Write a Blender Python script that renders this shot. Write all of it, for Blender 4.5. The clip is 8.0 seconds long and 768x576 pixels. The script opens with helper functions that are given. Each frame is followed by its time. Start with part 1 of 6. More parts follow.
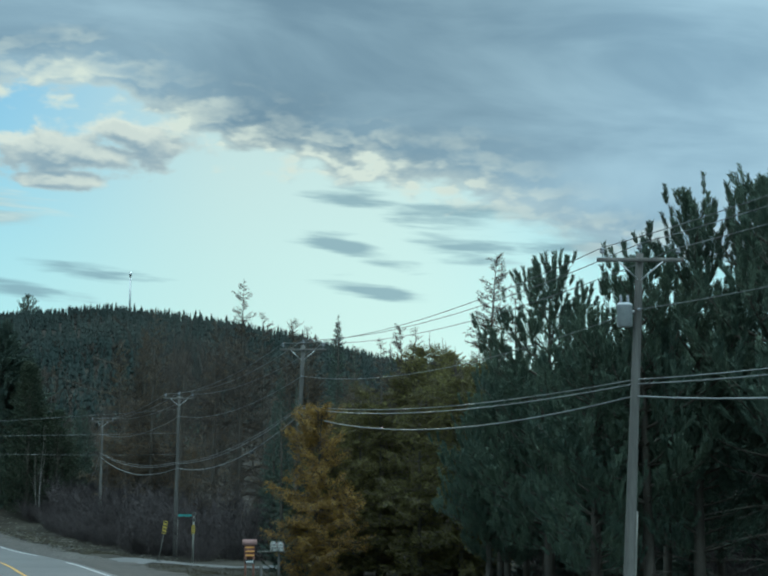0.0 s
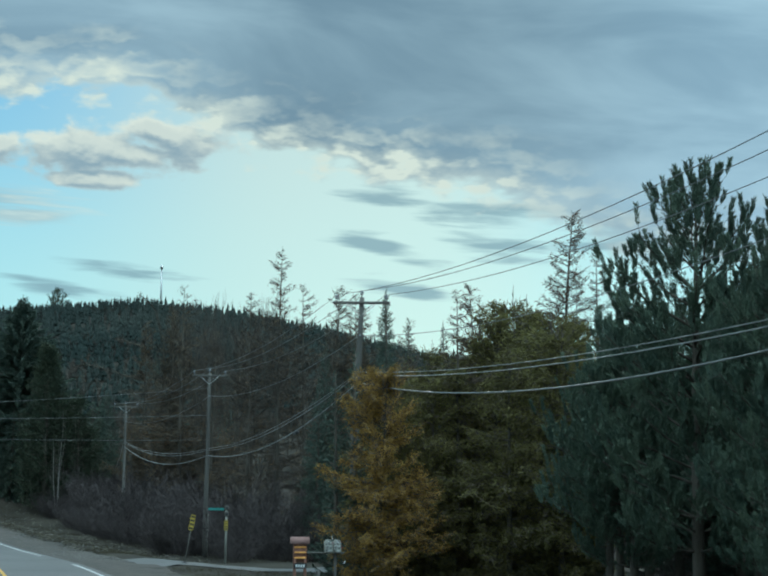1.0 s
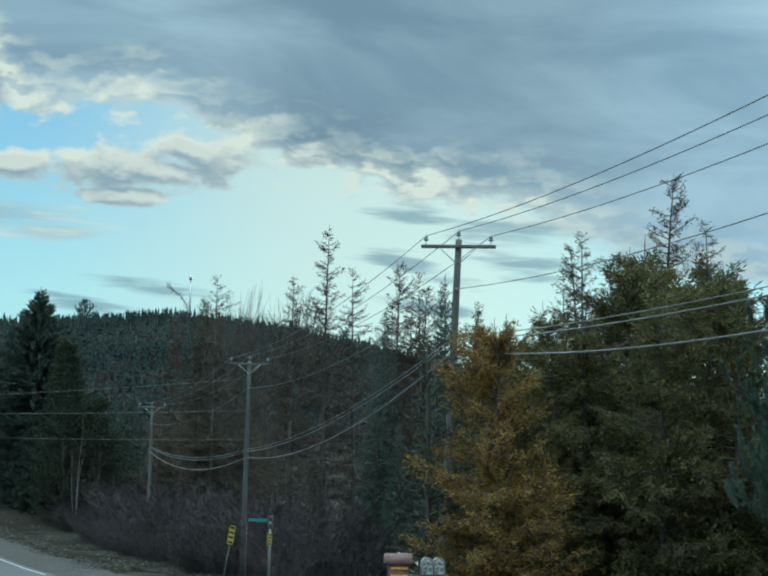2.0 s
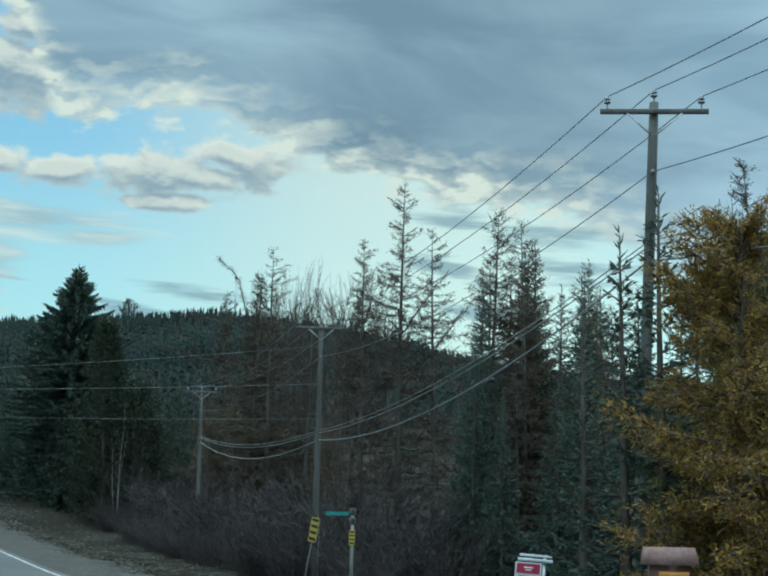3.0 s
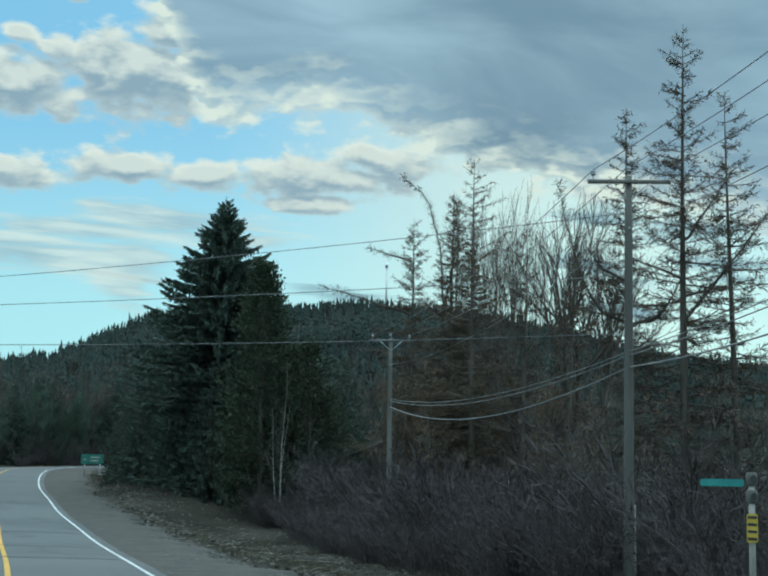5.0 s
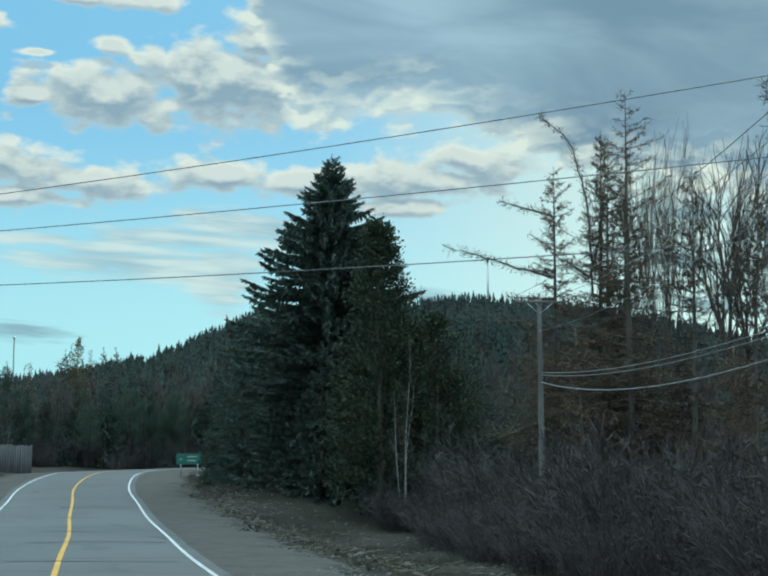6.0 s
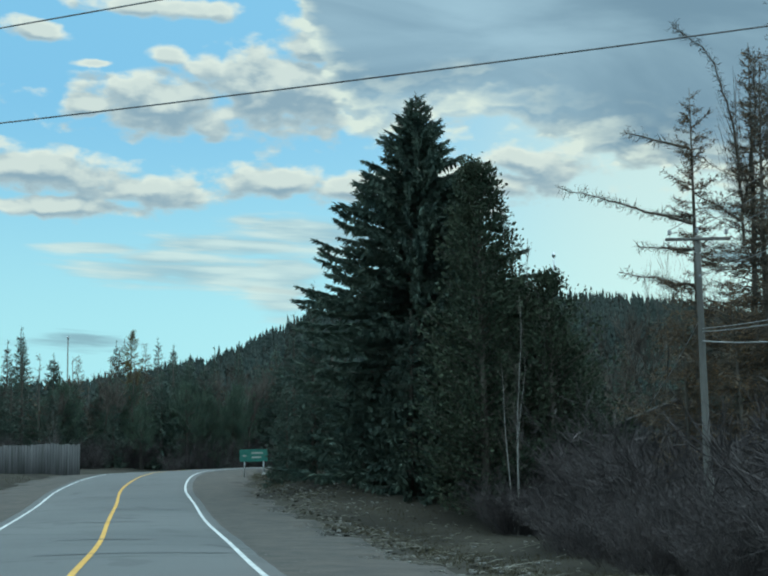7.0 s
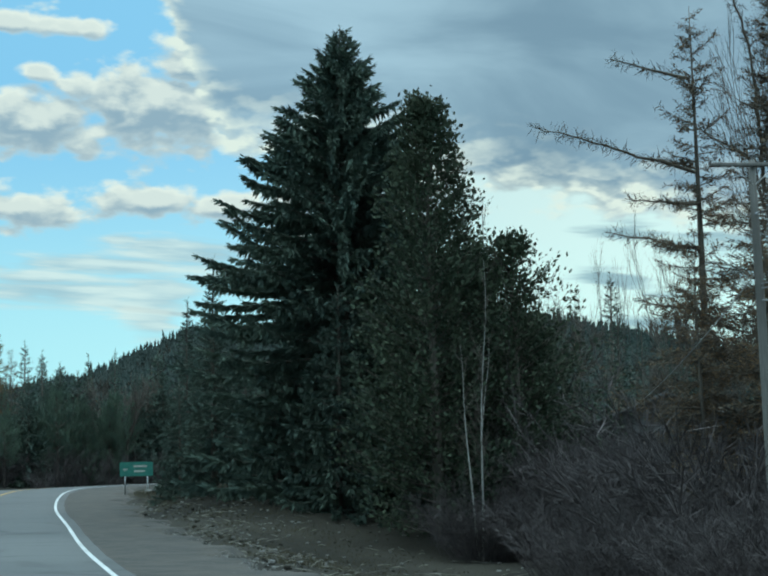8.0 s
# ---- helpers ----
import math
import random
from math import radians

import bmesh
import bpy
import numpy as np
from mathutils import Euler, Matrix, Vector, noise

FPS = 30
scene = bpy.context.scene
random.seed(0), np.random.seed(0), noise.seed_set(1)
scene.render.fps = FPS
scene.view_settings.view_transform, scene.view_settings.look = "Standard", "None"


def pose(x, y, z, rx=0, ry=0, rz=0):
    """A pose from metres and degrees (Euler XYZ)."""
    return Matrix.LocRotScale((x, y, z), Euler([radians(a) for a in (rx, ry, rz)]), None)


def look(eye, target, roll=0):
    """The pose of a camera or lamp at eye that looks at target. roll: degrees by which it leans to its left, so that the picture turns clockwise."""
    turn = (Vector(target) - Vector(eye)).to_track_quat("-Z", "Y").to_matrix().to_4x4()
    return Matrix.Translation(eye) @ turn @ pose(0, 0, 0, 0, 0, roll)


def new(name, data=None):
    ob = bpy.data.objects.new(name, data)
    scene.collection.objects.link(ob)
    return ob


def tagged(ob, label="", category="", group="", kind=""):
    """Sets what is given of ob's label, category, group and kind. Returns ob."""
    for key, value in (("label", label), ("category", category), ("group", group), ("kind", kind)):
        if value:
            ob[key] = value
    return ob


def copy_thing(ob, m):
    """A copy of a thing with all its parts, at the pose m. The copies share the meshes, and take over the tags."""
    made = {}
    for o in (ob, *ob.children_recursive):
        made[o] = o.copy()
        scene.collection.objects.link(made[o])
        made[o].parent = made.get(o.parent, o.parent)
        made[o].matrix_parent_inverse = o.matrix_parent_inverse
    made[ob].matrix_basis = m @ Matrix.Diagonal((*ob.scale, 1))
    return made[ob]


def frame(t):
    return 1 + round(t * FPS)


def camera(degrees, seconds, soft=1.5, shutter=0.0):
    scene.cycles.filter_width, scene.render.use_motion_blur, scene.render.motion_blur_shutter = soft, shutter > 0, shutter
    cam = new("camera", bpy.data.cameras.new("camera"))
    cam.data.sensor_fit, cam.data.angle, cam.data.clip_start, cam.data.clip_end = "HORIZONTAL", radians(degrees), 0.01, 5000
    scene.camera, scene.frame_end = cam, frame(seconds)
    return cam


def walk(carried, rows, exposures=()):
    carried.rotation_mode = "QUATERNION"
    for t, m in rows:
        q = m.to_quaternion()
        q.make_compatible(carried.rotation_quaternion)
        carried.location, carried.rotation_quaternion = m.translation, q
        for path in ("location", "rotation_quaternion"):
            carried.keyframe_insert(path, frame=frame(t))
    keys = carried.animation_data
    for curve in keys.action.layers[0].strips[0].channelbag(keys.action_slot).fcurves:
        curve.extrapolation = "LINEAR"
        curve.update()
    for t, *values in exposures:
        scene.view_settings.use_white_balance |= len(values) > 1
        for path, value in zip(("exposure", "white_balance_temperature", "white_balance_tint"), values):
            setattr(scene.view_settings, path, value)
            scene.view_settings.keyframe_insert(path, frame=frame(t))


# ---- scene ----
cam = camera(26.72, 8.0, soft=2.2, shutter=0.0)
walk(cam, [
    (0, look((8.746, -14.264, 3.008), (17.901, 3.308, 5.727), 0.28)),
    (0.3, look((10.616, -9.590, 2.933), (19.627, 8.060, 5.631), 0.11)),
    (0.5, look((11.818, -6.477, 2.869), (20.776, 11.205, 5.537), 0.31)),
    (1, look((14.698, 1.392, 2.666), (23.503, 19.144, 5.368), 0.44)),
    (1.5, look((17.377, 9.456, 2.513), (26.035, 27.264, 5.326), 0.69)),
    (1.7, look((18.428, 12.682, 2.444), (27.021, 30.513, 5.310), 0.76)),
    (2.8, look((23.564, 30.044, 1.946), (31.665, 48.084, 4.939), 0.99)),
    (3, look((24.418, 33.221, 1.860), (32.408, 51.313, 4.833), 1.01)),
    (3.5, look((26.434, 41.096, 1.659), (34.096, 59.341, 4.558), 1.01)),
    (4, look((28.304, 48.626, 1.520), (35.602, 67.025, 4.388), 1.04)),
    (4.2, look((29.025, 51.724, 1.481), (36.146, 70.191, 4.351), 1.06)),
    (5.3, look((32.659, 69.451, 1.456), (38.671, 88.295, 4.418), 0.51)),
    (5.5, look((33.283, 72.641, 1.452), (39.059, 91.557, 4.419), 0.27)),
    (6, look((34.634, 80.743, 1.462), (39.847, 99.823, 4.425), -0.22)),
    (6.5, look((35.776, 88.967, 1.445), (40.512, 108.170, 4.411), -0.66)),
    (7, look((36.867, 97.189, 1.452), (41.379, 116.438, 4.471), -0.93)),
    (7.5, look((37.869, 105.476, 1.538), (42.752, 124.611, 4.699), -1.13)),
    (8, look((38.589, 113.677, 1.763), (44.603, 132.475, 4.997), -1.49)),
], [(0.0, 0.04), (3.5, 0.05), (5.5, 0.12), (7.0, 0.12), (8.0, 0.20)])

# ---- world: late-day sky, sheet of grey cloud with a bright broken edge ----
SUN_AZ, SUN_EL = 29.0, 11.0


def node(nt, kind, **kw):
    n = nt.nodes.new(kind)
    for k, v in kw.items():
        if k == "op":
            n.operation = v
        elif k == "noise_dims":
            n.noise_dimensions = v
        elif k == "interp":
            n.interpolation_type = v
        elif k == "blend":
            n.data_type, n.blend_type = "RGBA", v
        elif k == "clamp":
            n.use_clamp = v
        else:
            n.inputs[int(k[1:])].default_value = v
    return n


class Graph:
    """Short way of wiring arithmetic nodes."""

    def __init__(self, nt):
        self.nt = nt

    def put(self, sock, v):
        if isinstance(v, bpy.types.NodeSocket):
            self.nt.links.new(v, sock)
        else:
            sock.default_value = v

    def m(self, op, a, b=0.0, c=0.0, clamp=False):
        n = node(self.nt, "ShaderNodeMath", op=op, clamp=clamp)
        self.put(n.inputs[0], a), self.put(n.inputs[1], b)
        if op in ("MULTIPLY_ADD",):
            self.put(n.inputs[2], c)
        return n.outputs[0]

    def step(self, v, lo, hi, a=0.0, b=1.0):
        n = node(self.nt, "ShaderNodeMapRange", interp="SMOOTHSTEP")
        self.put(n.inputs[0], v)
        for i, q in enumerate((lo, hi, a, b)):
            self.put(n.inputs[i + 1], q)
        return n.outputs[0]

    def noise(self, x, y, z=0.0, scale=1.0, detail=4.0, rough=0.5, warp=0.0):
        v = node(self.nt, "ShaderNodeCombineXYZ")
        self.put(v.inputs[0], x), self.put(v.inputs[1], y), self.put(v.inputs[2], z)
        n = node(self.nt, "ShaderNodeTexNoise")
        self.put(n.inputs["Vector"], v.outputs[0])
        n.inputs["Scale"].default_value, n.inputs["Detail"].default_value = scale, detail
        n.inputs["Roughness"].default_value, n.inputs["Distortion"].default_value = rough, warp
        return n.outputs[0]

    def mix(self, f, a, b, blend="MIX"):
        n = node(self.nt, "ShaderNodeMix", blend=blend)
        self.put(n.inputs[0], f)
        for i, v in ((6, a), (7, b)):
            self.put(n.inputs[i], v if isinstance(v, bpy.types.NodeSocket) else (*v, 1.0))
        return n.outputs[2]


def make_world():
    w = bpy.data.worlds.new("sky")
    w.use_nodes = True
    scene.world = w
    nt = w.node_tree
    nt.nodes.clear()
    g = Graph(nt)
    tc = nt.nodes.new("ShaderNodeTexCoord")
    sep = nt.nodes.new("ShaderNodeSeparateXYZ")
    nt.links.new(tc.outputs["Generated"], sep.inputs[0])
    x, y, z = sep.outputs
    az = g.m("MULTIPLY", g.m("ARCTAN2", x, y), 57.2958)
    el = g.m("MULTIPLY", g.m("ARCSINE", z), 57.2958)
    sky = nt.nodes.new("ShaderNodeTexSky")
    sky.sky_type, sky.sun_disc = "NISHITA", False
    sky.sun_elevation, sky.sun_rotation = radians(SUN_EL), radians(SUN_AZ)
    # clear part: pale cyan at the horizon, deeper blue higher up and away from the sun
    away = g.step(g.m("ABSOLUTE", g.m("SUBTRACT", az, SUN_AZ - 4)), 2.0, 13.0)
    blue = g.mix(g.step(el, 6.0, 16.0), (0.37, 0.76, 0.83), (0.20, 0.53, 0.78))
    glow = g.mix(g.step(el, 5.0, 16.0), (0.43, 0.73, 0.75), (0.48, 0.67, 0.68))
    clear = g.mix(away, glow, blue)
    clear = g.mix(0.08, clear, g.mix(1.0, sky.outputs[0], (0.05, 0.07, 0.09), "MULTIPLY"))
    # billows that roughen every cloud outline: round heads over finer curls
    def billow(up, sa, se, seed, detail=4.0):
        e = g.m("ADD", el, up)
        wob = g.m("MULTIPLY", g.m("SUBTRACT", g.noise(g.m("MULTIPLY", az, 0.8), g.m("MULTIPLY", e, 1.2), seed, 1.0, 3.0, 0.5), 0.5), 1.1)
        v = node(nt, "ShaderNodeCombineXYZ")
        g.put(v.inputs[0], g.m("ADD", g.m("MULTIPLY", az, sa), wob)), g.put(v.inputs[1], g.m("ADD", g.m("MULTIPLY", e, se), wob)), g.put(v.inputs[2], seed)
        w = nt.nodes.new("ShaderNodeTexVoronoi")
        w.feature = "SMOOTH_F1"
        w.inputs["Scale"].default_value, w.inputs["Smoothness"].default_value = 1.0, 0.35
        w.inputs["Detail"].default_value, w.inputs["Roughness"].default_value = 1.5, 0.45
        nt.links.new(v.outputs[0], w.inputs["Vector"])
        curl = g.noise(g.m("MULTIPLY", az, sa * 1.3), g.m("MULTIPLY", e, se * 1.3), seed + 3.0, 1.0, detail, 0.5, 0.15)
        return g.m("ADD", g.m("MULTIPLY", g.m("SUBTRACT", 0.42, w.outputs["Distance"]), 0.55), g.m("MULTIPLY", g.m("SUBTRACT", curl, 0.5), 1.5))

    def field(rows, up):
        """Union of long rounded cloud bodies: azimuth, height, half width, half depth, slope."""
        best = None
        for a0, e0, wa, we, sl in rows:
            u = g.m("MULTIPLY", g.m("SUBTRACT", az, a0), 1.0 / wa)
            v = g.m("MULTIPLY", g.m("SUBTRACT", g.m("ADD", el, up), g.m("MULTIPLY_ADD", u, sl * wa, e0)), 1.0 / we)
            q = g.m("SUBTRACT", 1.0, g.m("SQRT", g.m("ADD", g.m("MULTIPLY", u, u), g.m("MULTIPLY", v, v))))
            best = q if best is None else g.m("MAXIMUM", best, q)
        return g.m("MAXIMUM", best, -1.5)

    streak = g.m("SUBTRACT", g.noise(g.m("MULTIPLY", az, 0.30), g.m("MULTIPLY", g.m("ADD", el, g.m("MULTIPLY", az, 0.05)), 2.6), 2.0, 1.0, 4.0, 0.5, 0.15), 0.5)

    def heaped(rows, sa, se, seed, rise, k):
        """Cover and light of heaped clouds: bright rounded tops, grey undersides."""
        here = g.m("ADD", field(rows, 0.0), g.m("MULTIPLY", billow(0.0, sa, se, seed), k))
        over_ = g.m("ADD", field(rows, rise), g.m("MULTIPLY", billow(rise, sa, se, seed), k))
        cover = g.step(here, -0.30, 0.16)
        top = g.step(g.m("SUBTRACT", here, over_), -0.22, 0.55)
        thin = g.step(here, 0.45, -0.25, 0.0, 0.50)
        return cover, g.m("ADD", g.m("MULTIPLY", top, 0.8), thin, clamp=True)

    heap_cover, heap_light = heaped(((5.4, 15.1, 4.3, 1.25, 0.0), (9.4, 15.7, 3.8, 1.85, 0.0), (2.7, 15.0, 1.7, 0.5, 0.05), (11.0, 17.3, 2.0, 1.2, 0.0), (0.6, 17.6, 1.3, 0.4, -0.2), (5.0, 18.5, 3.2, 0.45, -0.05),
                                     (5.4, 16.9, 0.9, 0.38, -0.1), (2.8, 16.5, 0.8, 0.16, 0.0), (1.2, 12.7, 4.0, 0.95, -0.05), (5.0, 12.1, 3.0, 0.7, -0.03), (1.5, 11.5, 3.4, 0.5, 0.0), (9.2, 12.5, 2.8, 0.62, -0.03), (12.4, 12.3, 2.6, 0.65, 0.0),
                                     (16.0, 12.3, 4.2, 0.8, 0.0), (18.6, 12.9, 3.0, 0.7, -0.1), (16.2, 11.4, 2.4, 0.4, 0.06), (-4.0, 13.5, 3.0, 0.8, 0.0), (-9.0, 15.0, 5.0, 1.3, 0.0)), 0.58, 1.1, 4.0, 0.45, 1.0)
    def soft_bars(rows, soft, k, base=0.10):
        return g.step(g.m("ADD", field(rows, 0.0), g.m("MULTIPLY_ADD", streak, k, base)), 0.0, soft)

    wisps = soft_bars(((7.3, 10.25, 2.8, 0.36, 0.0), (2.9, 10.1, 1.6, 0.18, 0.0), (6.2, 9.3, 4.0, 0.55, -0.02), (9.3, 8.6, 1.0, 1.0, -0.5), (9.6, 10.9, 1.6, 0.3, 0.0), (11.2, 10.6, 3.2, 0.55, -0.06), (13.6, 10.0, 1.6, 0.3, 0.0), (8.4, 11.1, 0.7, 0.2, 0.0), (9.6, 9.2, 1.6, 0.8, 0.0), (5.4, 9.7, 2.0, 0.3, 0.0), (8.6, 10.2, 1.8, 0.4, 0.0)), 1.0, 2.8, 0.42)
    bars = soft_bars(((17.4, 8.15, 2.2, 0.30, -0.14), (14.8, 7.5, 2.3, 0.34, -0.15), (9.6, 8.6, 1.6, 0.10, -0.12), (2.2, 6.8, 2.6, 0.40, 0.0), (26.4, 11.05, 1.8, 0.45, 0.0), (26.2, 9.25, 2.0, 0.42, -0.26), (27.0, 7.7, 2.3, 0.40, -0.20),
                      (30.4, 9.2, 2.4, 0.50, -0.10), (31.2, 10.4, 3.4, 0.55, 0.0), (34.6, 9.2, 2.6, 0.50, 0.0), (30.2, 11.9, 2.0, 0.18, -0.1)), 1.0, 3.0)
    # the cloud sheet, with a ragged lit edge
    edge = g.m("ADD", g.m("ADD", g.step(az, 9.0, 12.6, 19.5, 14.0), g.step(az, 16.0, 26.0, 0.0, -2.4)), g.m("ADD", g.step(az, 25.0, 31.0, 0.0, -0.7), g.step(az, 30.5, 37.0, 0.0, -2.2)))
    rag = g.noise(g.m("MULTIPLY", az, 0.30), g.m("MULTIPLY", el, 0.7), 0.3, 1.0, 4.0, 0.5, 0.2)
    curds, curds_up = billow(0.0, 0.55, 1.15, 21.0, 3.0), billow(0.40, 0.55, 1.15, 21.0, 3.0)
    puffy = g.step(az, 33.0, 28.0, 0.25, 1.0)
    over = g.m("ADD", g.m("SUBTRACT", el, edge), g.m("ADD", g.m("MULTIPLY", g.m("SUBTRACT", rag, 0.5), 2.2), g.m("MULTIPLY", g.m("MULTIPLY", curds, 1.7), puffy)))
    sheet = g.m("MULTIPLY", g.step(over, -0.5, 0.35), g.step(el, 60.0, 85.0, 1.0, 0.9))
    band = g.noise(g.m("MULTIPLY", az, 0.10), g.m("MULTIPLY", g.m("ADD", el, g.m("MULTIPLY", az, 0.10)), 0.33), 9.0, 1.0, 5.0, 0.5, 0.5)
    grey = g.mix(g.step(band, 0.3, 0.72), (0.165, 0.285, 0.37), (0.285, 0.45, 0.54))
    fair = g.m("ADD", g.step(az, 29.0, 40.0, 0.0, 0.36), g.step(az, 24.0, 14.0, 0.0, 0.14))
    grey = g.mix(1.0, grey, g.mix(fair, (1.0, 1.0, 1.0), (2.0, 2.0, 2.0)), "MULTIPLY")
    lit = g.step(g.m("SUBTRACT", curds, curds_up), -0.20, 0.36)
    fringe = g.m("MULTIPLY", g.step(over, 1.3, -0.2), 0.5)
    rim = g.m("MULTIPLY", g.m("ADD", g.m("MULTIPLY", g.step(over, 2.6, 0.2), lit), fringe, clamp=True), g.step(az, 34.0, 29.0, 0.45, 1.0))
    cloud = g.mix(rim, grey, (0.64, 0.76, 0.69))
    heap = g.mix(heap_light, (0.245, 0.375, 0.45), (0.67, 0.77, 0.70))
    wisp = g.mix(g.step(streak, -0.18, 0.2), (0.31, 0.48, 0.54), (0.60, 0.74, 0.70))
    col = g.mix(g.m("MULTIPLY", bars, 0.8), clear, (0.21, 0.37, 0.44))
    col = g.mix(g.m("MULTIPLY", wisps, 0.8), col, wisp)
    col = g.mix(g.m("MULTIPLY", heap_cover, 0.96), col, heap)
    # loose clouds on towards the west
    flat = g.noise(g.m("MULTIPLY", az, 0.25), g.m("MULTIPLY", el, 0.95), 6.0, 1.0, 6.0, 0.52, 0.2)
    loose = g.m("MULTIPLY", g.m("MULTIPLY", g.step(flat, 0.45, 0.56), g.step(el, 6.5, 8.5)), g.step(az, -1.5, -5.0))
    col = g.mix(loose, col, heap)
    col = g.mix(sheet, col, cloud)
    # added fill light: the unseen sky is boosted overhead and opposite the low sun
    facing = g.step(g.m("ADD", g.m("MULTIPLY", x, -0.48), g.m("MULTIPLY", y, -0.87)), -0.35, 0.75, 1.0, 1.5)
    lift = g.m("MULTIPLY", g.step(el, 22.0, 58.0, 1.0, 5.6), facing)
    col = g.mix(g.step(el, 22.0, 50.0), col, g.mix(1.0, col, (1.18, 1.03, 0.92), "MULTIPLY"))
    bg = nt.nodes.new("ShaderNodeBackground")
    nt.links.new(col, bg.inputs[0])
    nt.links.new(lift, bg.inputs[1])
    out = nt.nodes.new("ShaderNodeOutputWorld")
    nt.links.new(bg.outputs[0], out.inputs[0])


make_world()
sun_data = bpy.data.lights.new("sun", "SUN")
sun_data.energy, sun_data.angle, sun_data.color = 0.5, radians(12), (1.0, 0.93, 0.84)
sun = new("sun", sun_data)
_a, _e = radians(SUN_AZ), radians(SUN_EL)
sun.matrix_world = look((0, 0, 60), (-math.sin(_a) * math.cos(_e) * 10, -math.cos(_a) * math.cos(_e) * 10, 60 - math.sin(_e) * 10))

# ---- materials ----


def mat(name, c1, c2, scale=3.0, fine=40.0, rough=0.85, metal=0.0, bump=0.15, vary=0.15, island=0.0, spec=0.3, stretch=(1, 1, 1), through_light=0.0):
    m = bpy.data.materials.new(name)
    m.use_nodes = True
    nt = m.node_tree
    nt.nodes.clear()
    g = Graph(nt)
    tc = nt.nodes.new("ShaderNodeTexCoord")
    mp = nt.nodes.new("ShaderNodeMapping")
    mp.inputs["Scale"].default_value = stretch
    nt.links.new(tc.outputs["Object"], mp.inputs[0])

    def tex(s, d):
        n = nt.nodes.new("ShaderNodeTexNoise")
        nt.links.new(mp.outputs[0], n.inputs["Vector"])
        n.inputs["Scale"].default_value, n.inputs["Detail"].default_value = s, d
        return n.outputs[0]

    big, small = tex(scale, 5.0), tex(fine, 3.0)
    col = g.mix(g.step(big, 0.32, 0.68), c1, c2)
    val = g.m("MULTIPLY_ADD", g.m("SUBTRACT", small, 0.5), 0.7, 1.0)
    if vary:
        info = nt.nodes.new("ShaderNodeObjectInfo")
        val = g.m("MULTIPLY", val, g.m("MULTIPLY_ADD", info.outputs["Random"], 2 * vary, 1.0 - vary))
    if island:
        geo = nt.nodes.new("ShaderNodeNewGeometry")
        val = g.m("MULTIPLY", val, g.m("MULTIPLY_ADD", geo.outputs["Random Per Island"], 2 * island, 1.0 - island))
    grey = nt.nodes.new("ShaderNodeCombineColor")
    for i in range(3):
        nt.links.new(val, grey.inputs[i])
    col = g.mix(1.0, col, grey.outputs[0], "MULTIPLY")
    b = nt.nodes.new("ShaderNodeBsdfPrincipled")
    nt.links.new(col, b.inputs["Base Color"])
    b.inputs["Roughness"].default_value, b.inputs["Metallic"].default_value = rough, metal
    b.inputs["Specular IOR Level"].default_value = spec
    if bump:
        bp = nt.nodes.new("ShaderNodeBump")
        bp.inputs["Strength"].default_value, bp.inputs["Distance"].default_value = bump, 0.05
        nt.links.new(small, bp.inputs["Height"])
        nt.links.new(bp.outputs[0], b.inputs["Normal"])
    out = nt.nodes.new("ShaderNodeOutputMaterial")
    surf = b.outputs[0]
    if through_light:
        tr = nt.nodes.new("ShaderNodeBsdfTranslucent")
        nt.links.new(col, tr.inputs[0])
        mx = nt.nodes.new("ShaderNodeMixShader")
        mx.inputs[0].default_value = through_light
        nt.links.new(surf, mx.inputs[1]), nt.links.new(tr.outputs[0], mx.inputs[2])
        surf = mx.outputs[0]
    nt.links.new(surf, out.inputs[0])
    return m


M_BARK = mat("bark_grey_brown", (0.056, 0.048, 0.040), (0.108, 0.094, 0.080), 2.0, 30.0, 0.9, bump=0.5, stretch=(1, 1, 0.25), spec=0.08)
M_BARK_PALE = mat("bark_pale_birch", (0.115, 0.110, 0.102), (0.175, 0.167, 0.155), 3.0, 25.0, 0.85, bump=0.3)
M_TWIG = mat("bare_twigs", (0.052, 0.044, 0.038), (0.096, 0.080, 0.068), 0.8, 12.0, 0.9, bump=0.0, island=0.12, spec=0.08)
M_TWIG_RUST = mat("brown_larch_twigs", (0.058, 0.048, 0.039), (0.094, 0.077, 0.061), 0.8, 12.0, 0.9, bump=0.0, island=0.12, spec=0.08)
M_TWIG_RED = mat("shrub_twigs_purple", (0.041, 0.035, 0.035), (0.068, 0.057, 0.056), 0.6, 12.0, 0.9, bump=0.0, island=0.15, spec=0.08)
M_SPRUCE = mat("spruce_needles", (0.047, 0.070, 0.059), (0.076, 0.101, 0.078), 0.6, 9.0, 0.75, bump=0.0, island=0.17, through_light=0.1, spec=0.08)
M_PINE = mat("pine_needles", (0.062, 0.092, 0.072), (0.092, 0.126, 0.090), 0.6, 9.0, 0.7, bump=0.0, island=0.15, through_light=0.1, spec=0.08)
M_CEDAR = mat("cedar_sprays", (0.031, 0.044, 0.029), (0.051, 0.062, 0.039), 0.6, 9.0, 0.75, bump=0.0, island=0.17, through_light=0.1, spec=0.08)
M_AMBER = mat("larch_needles_amber", (0.24, 0.142, 0.040), (0.32, 0.190, 0.055), 0.5, 8.0, 0.8, bump=0.0, island=0.17, through_light=0.25, spec=0.08)
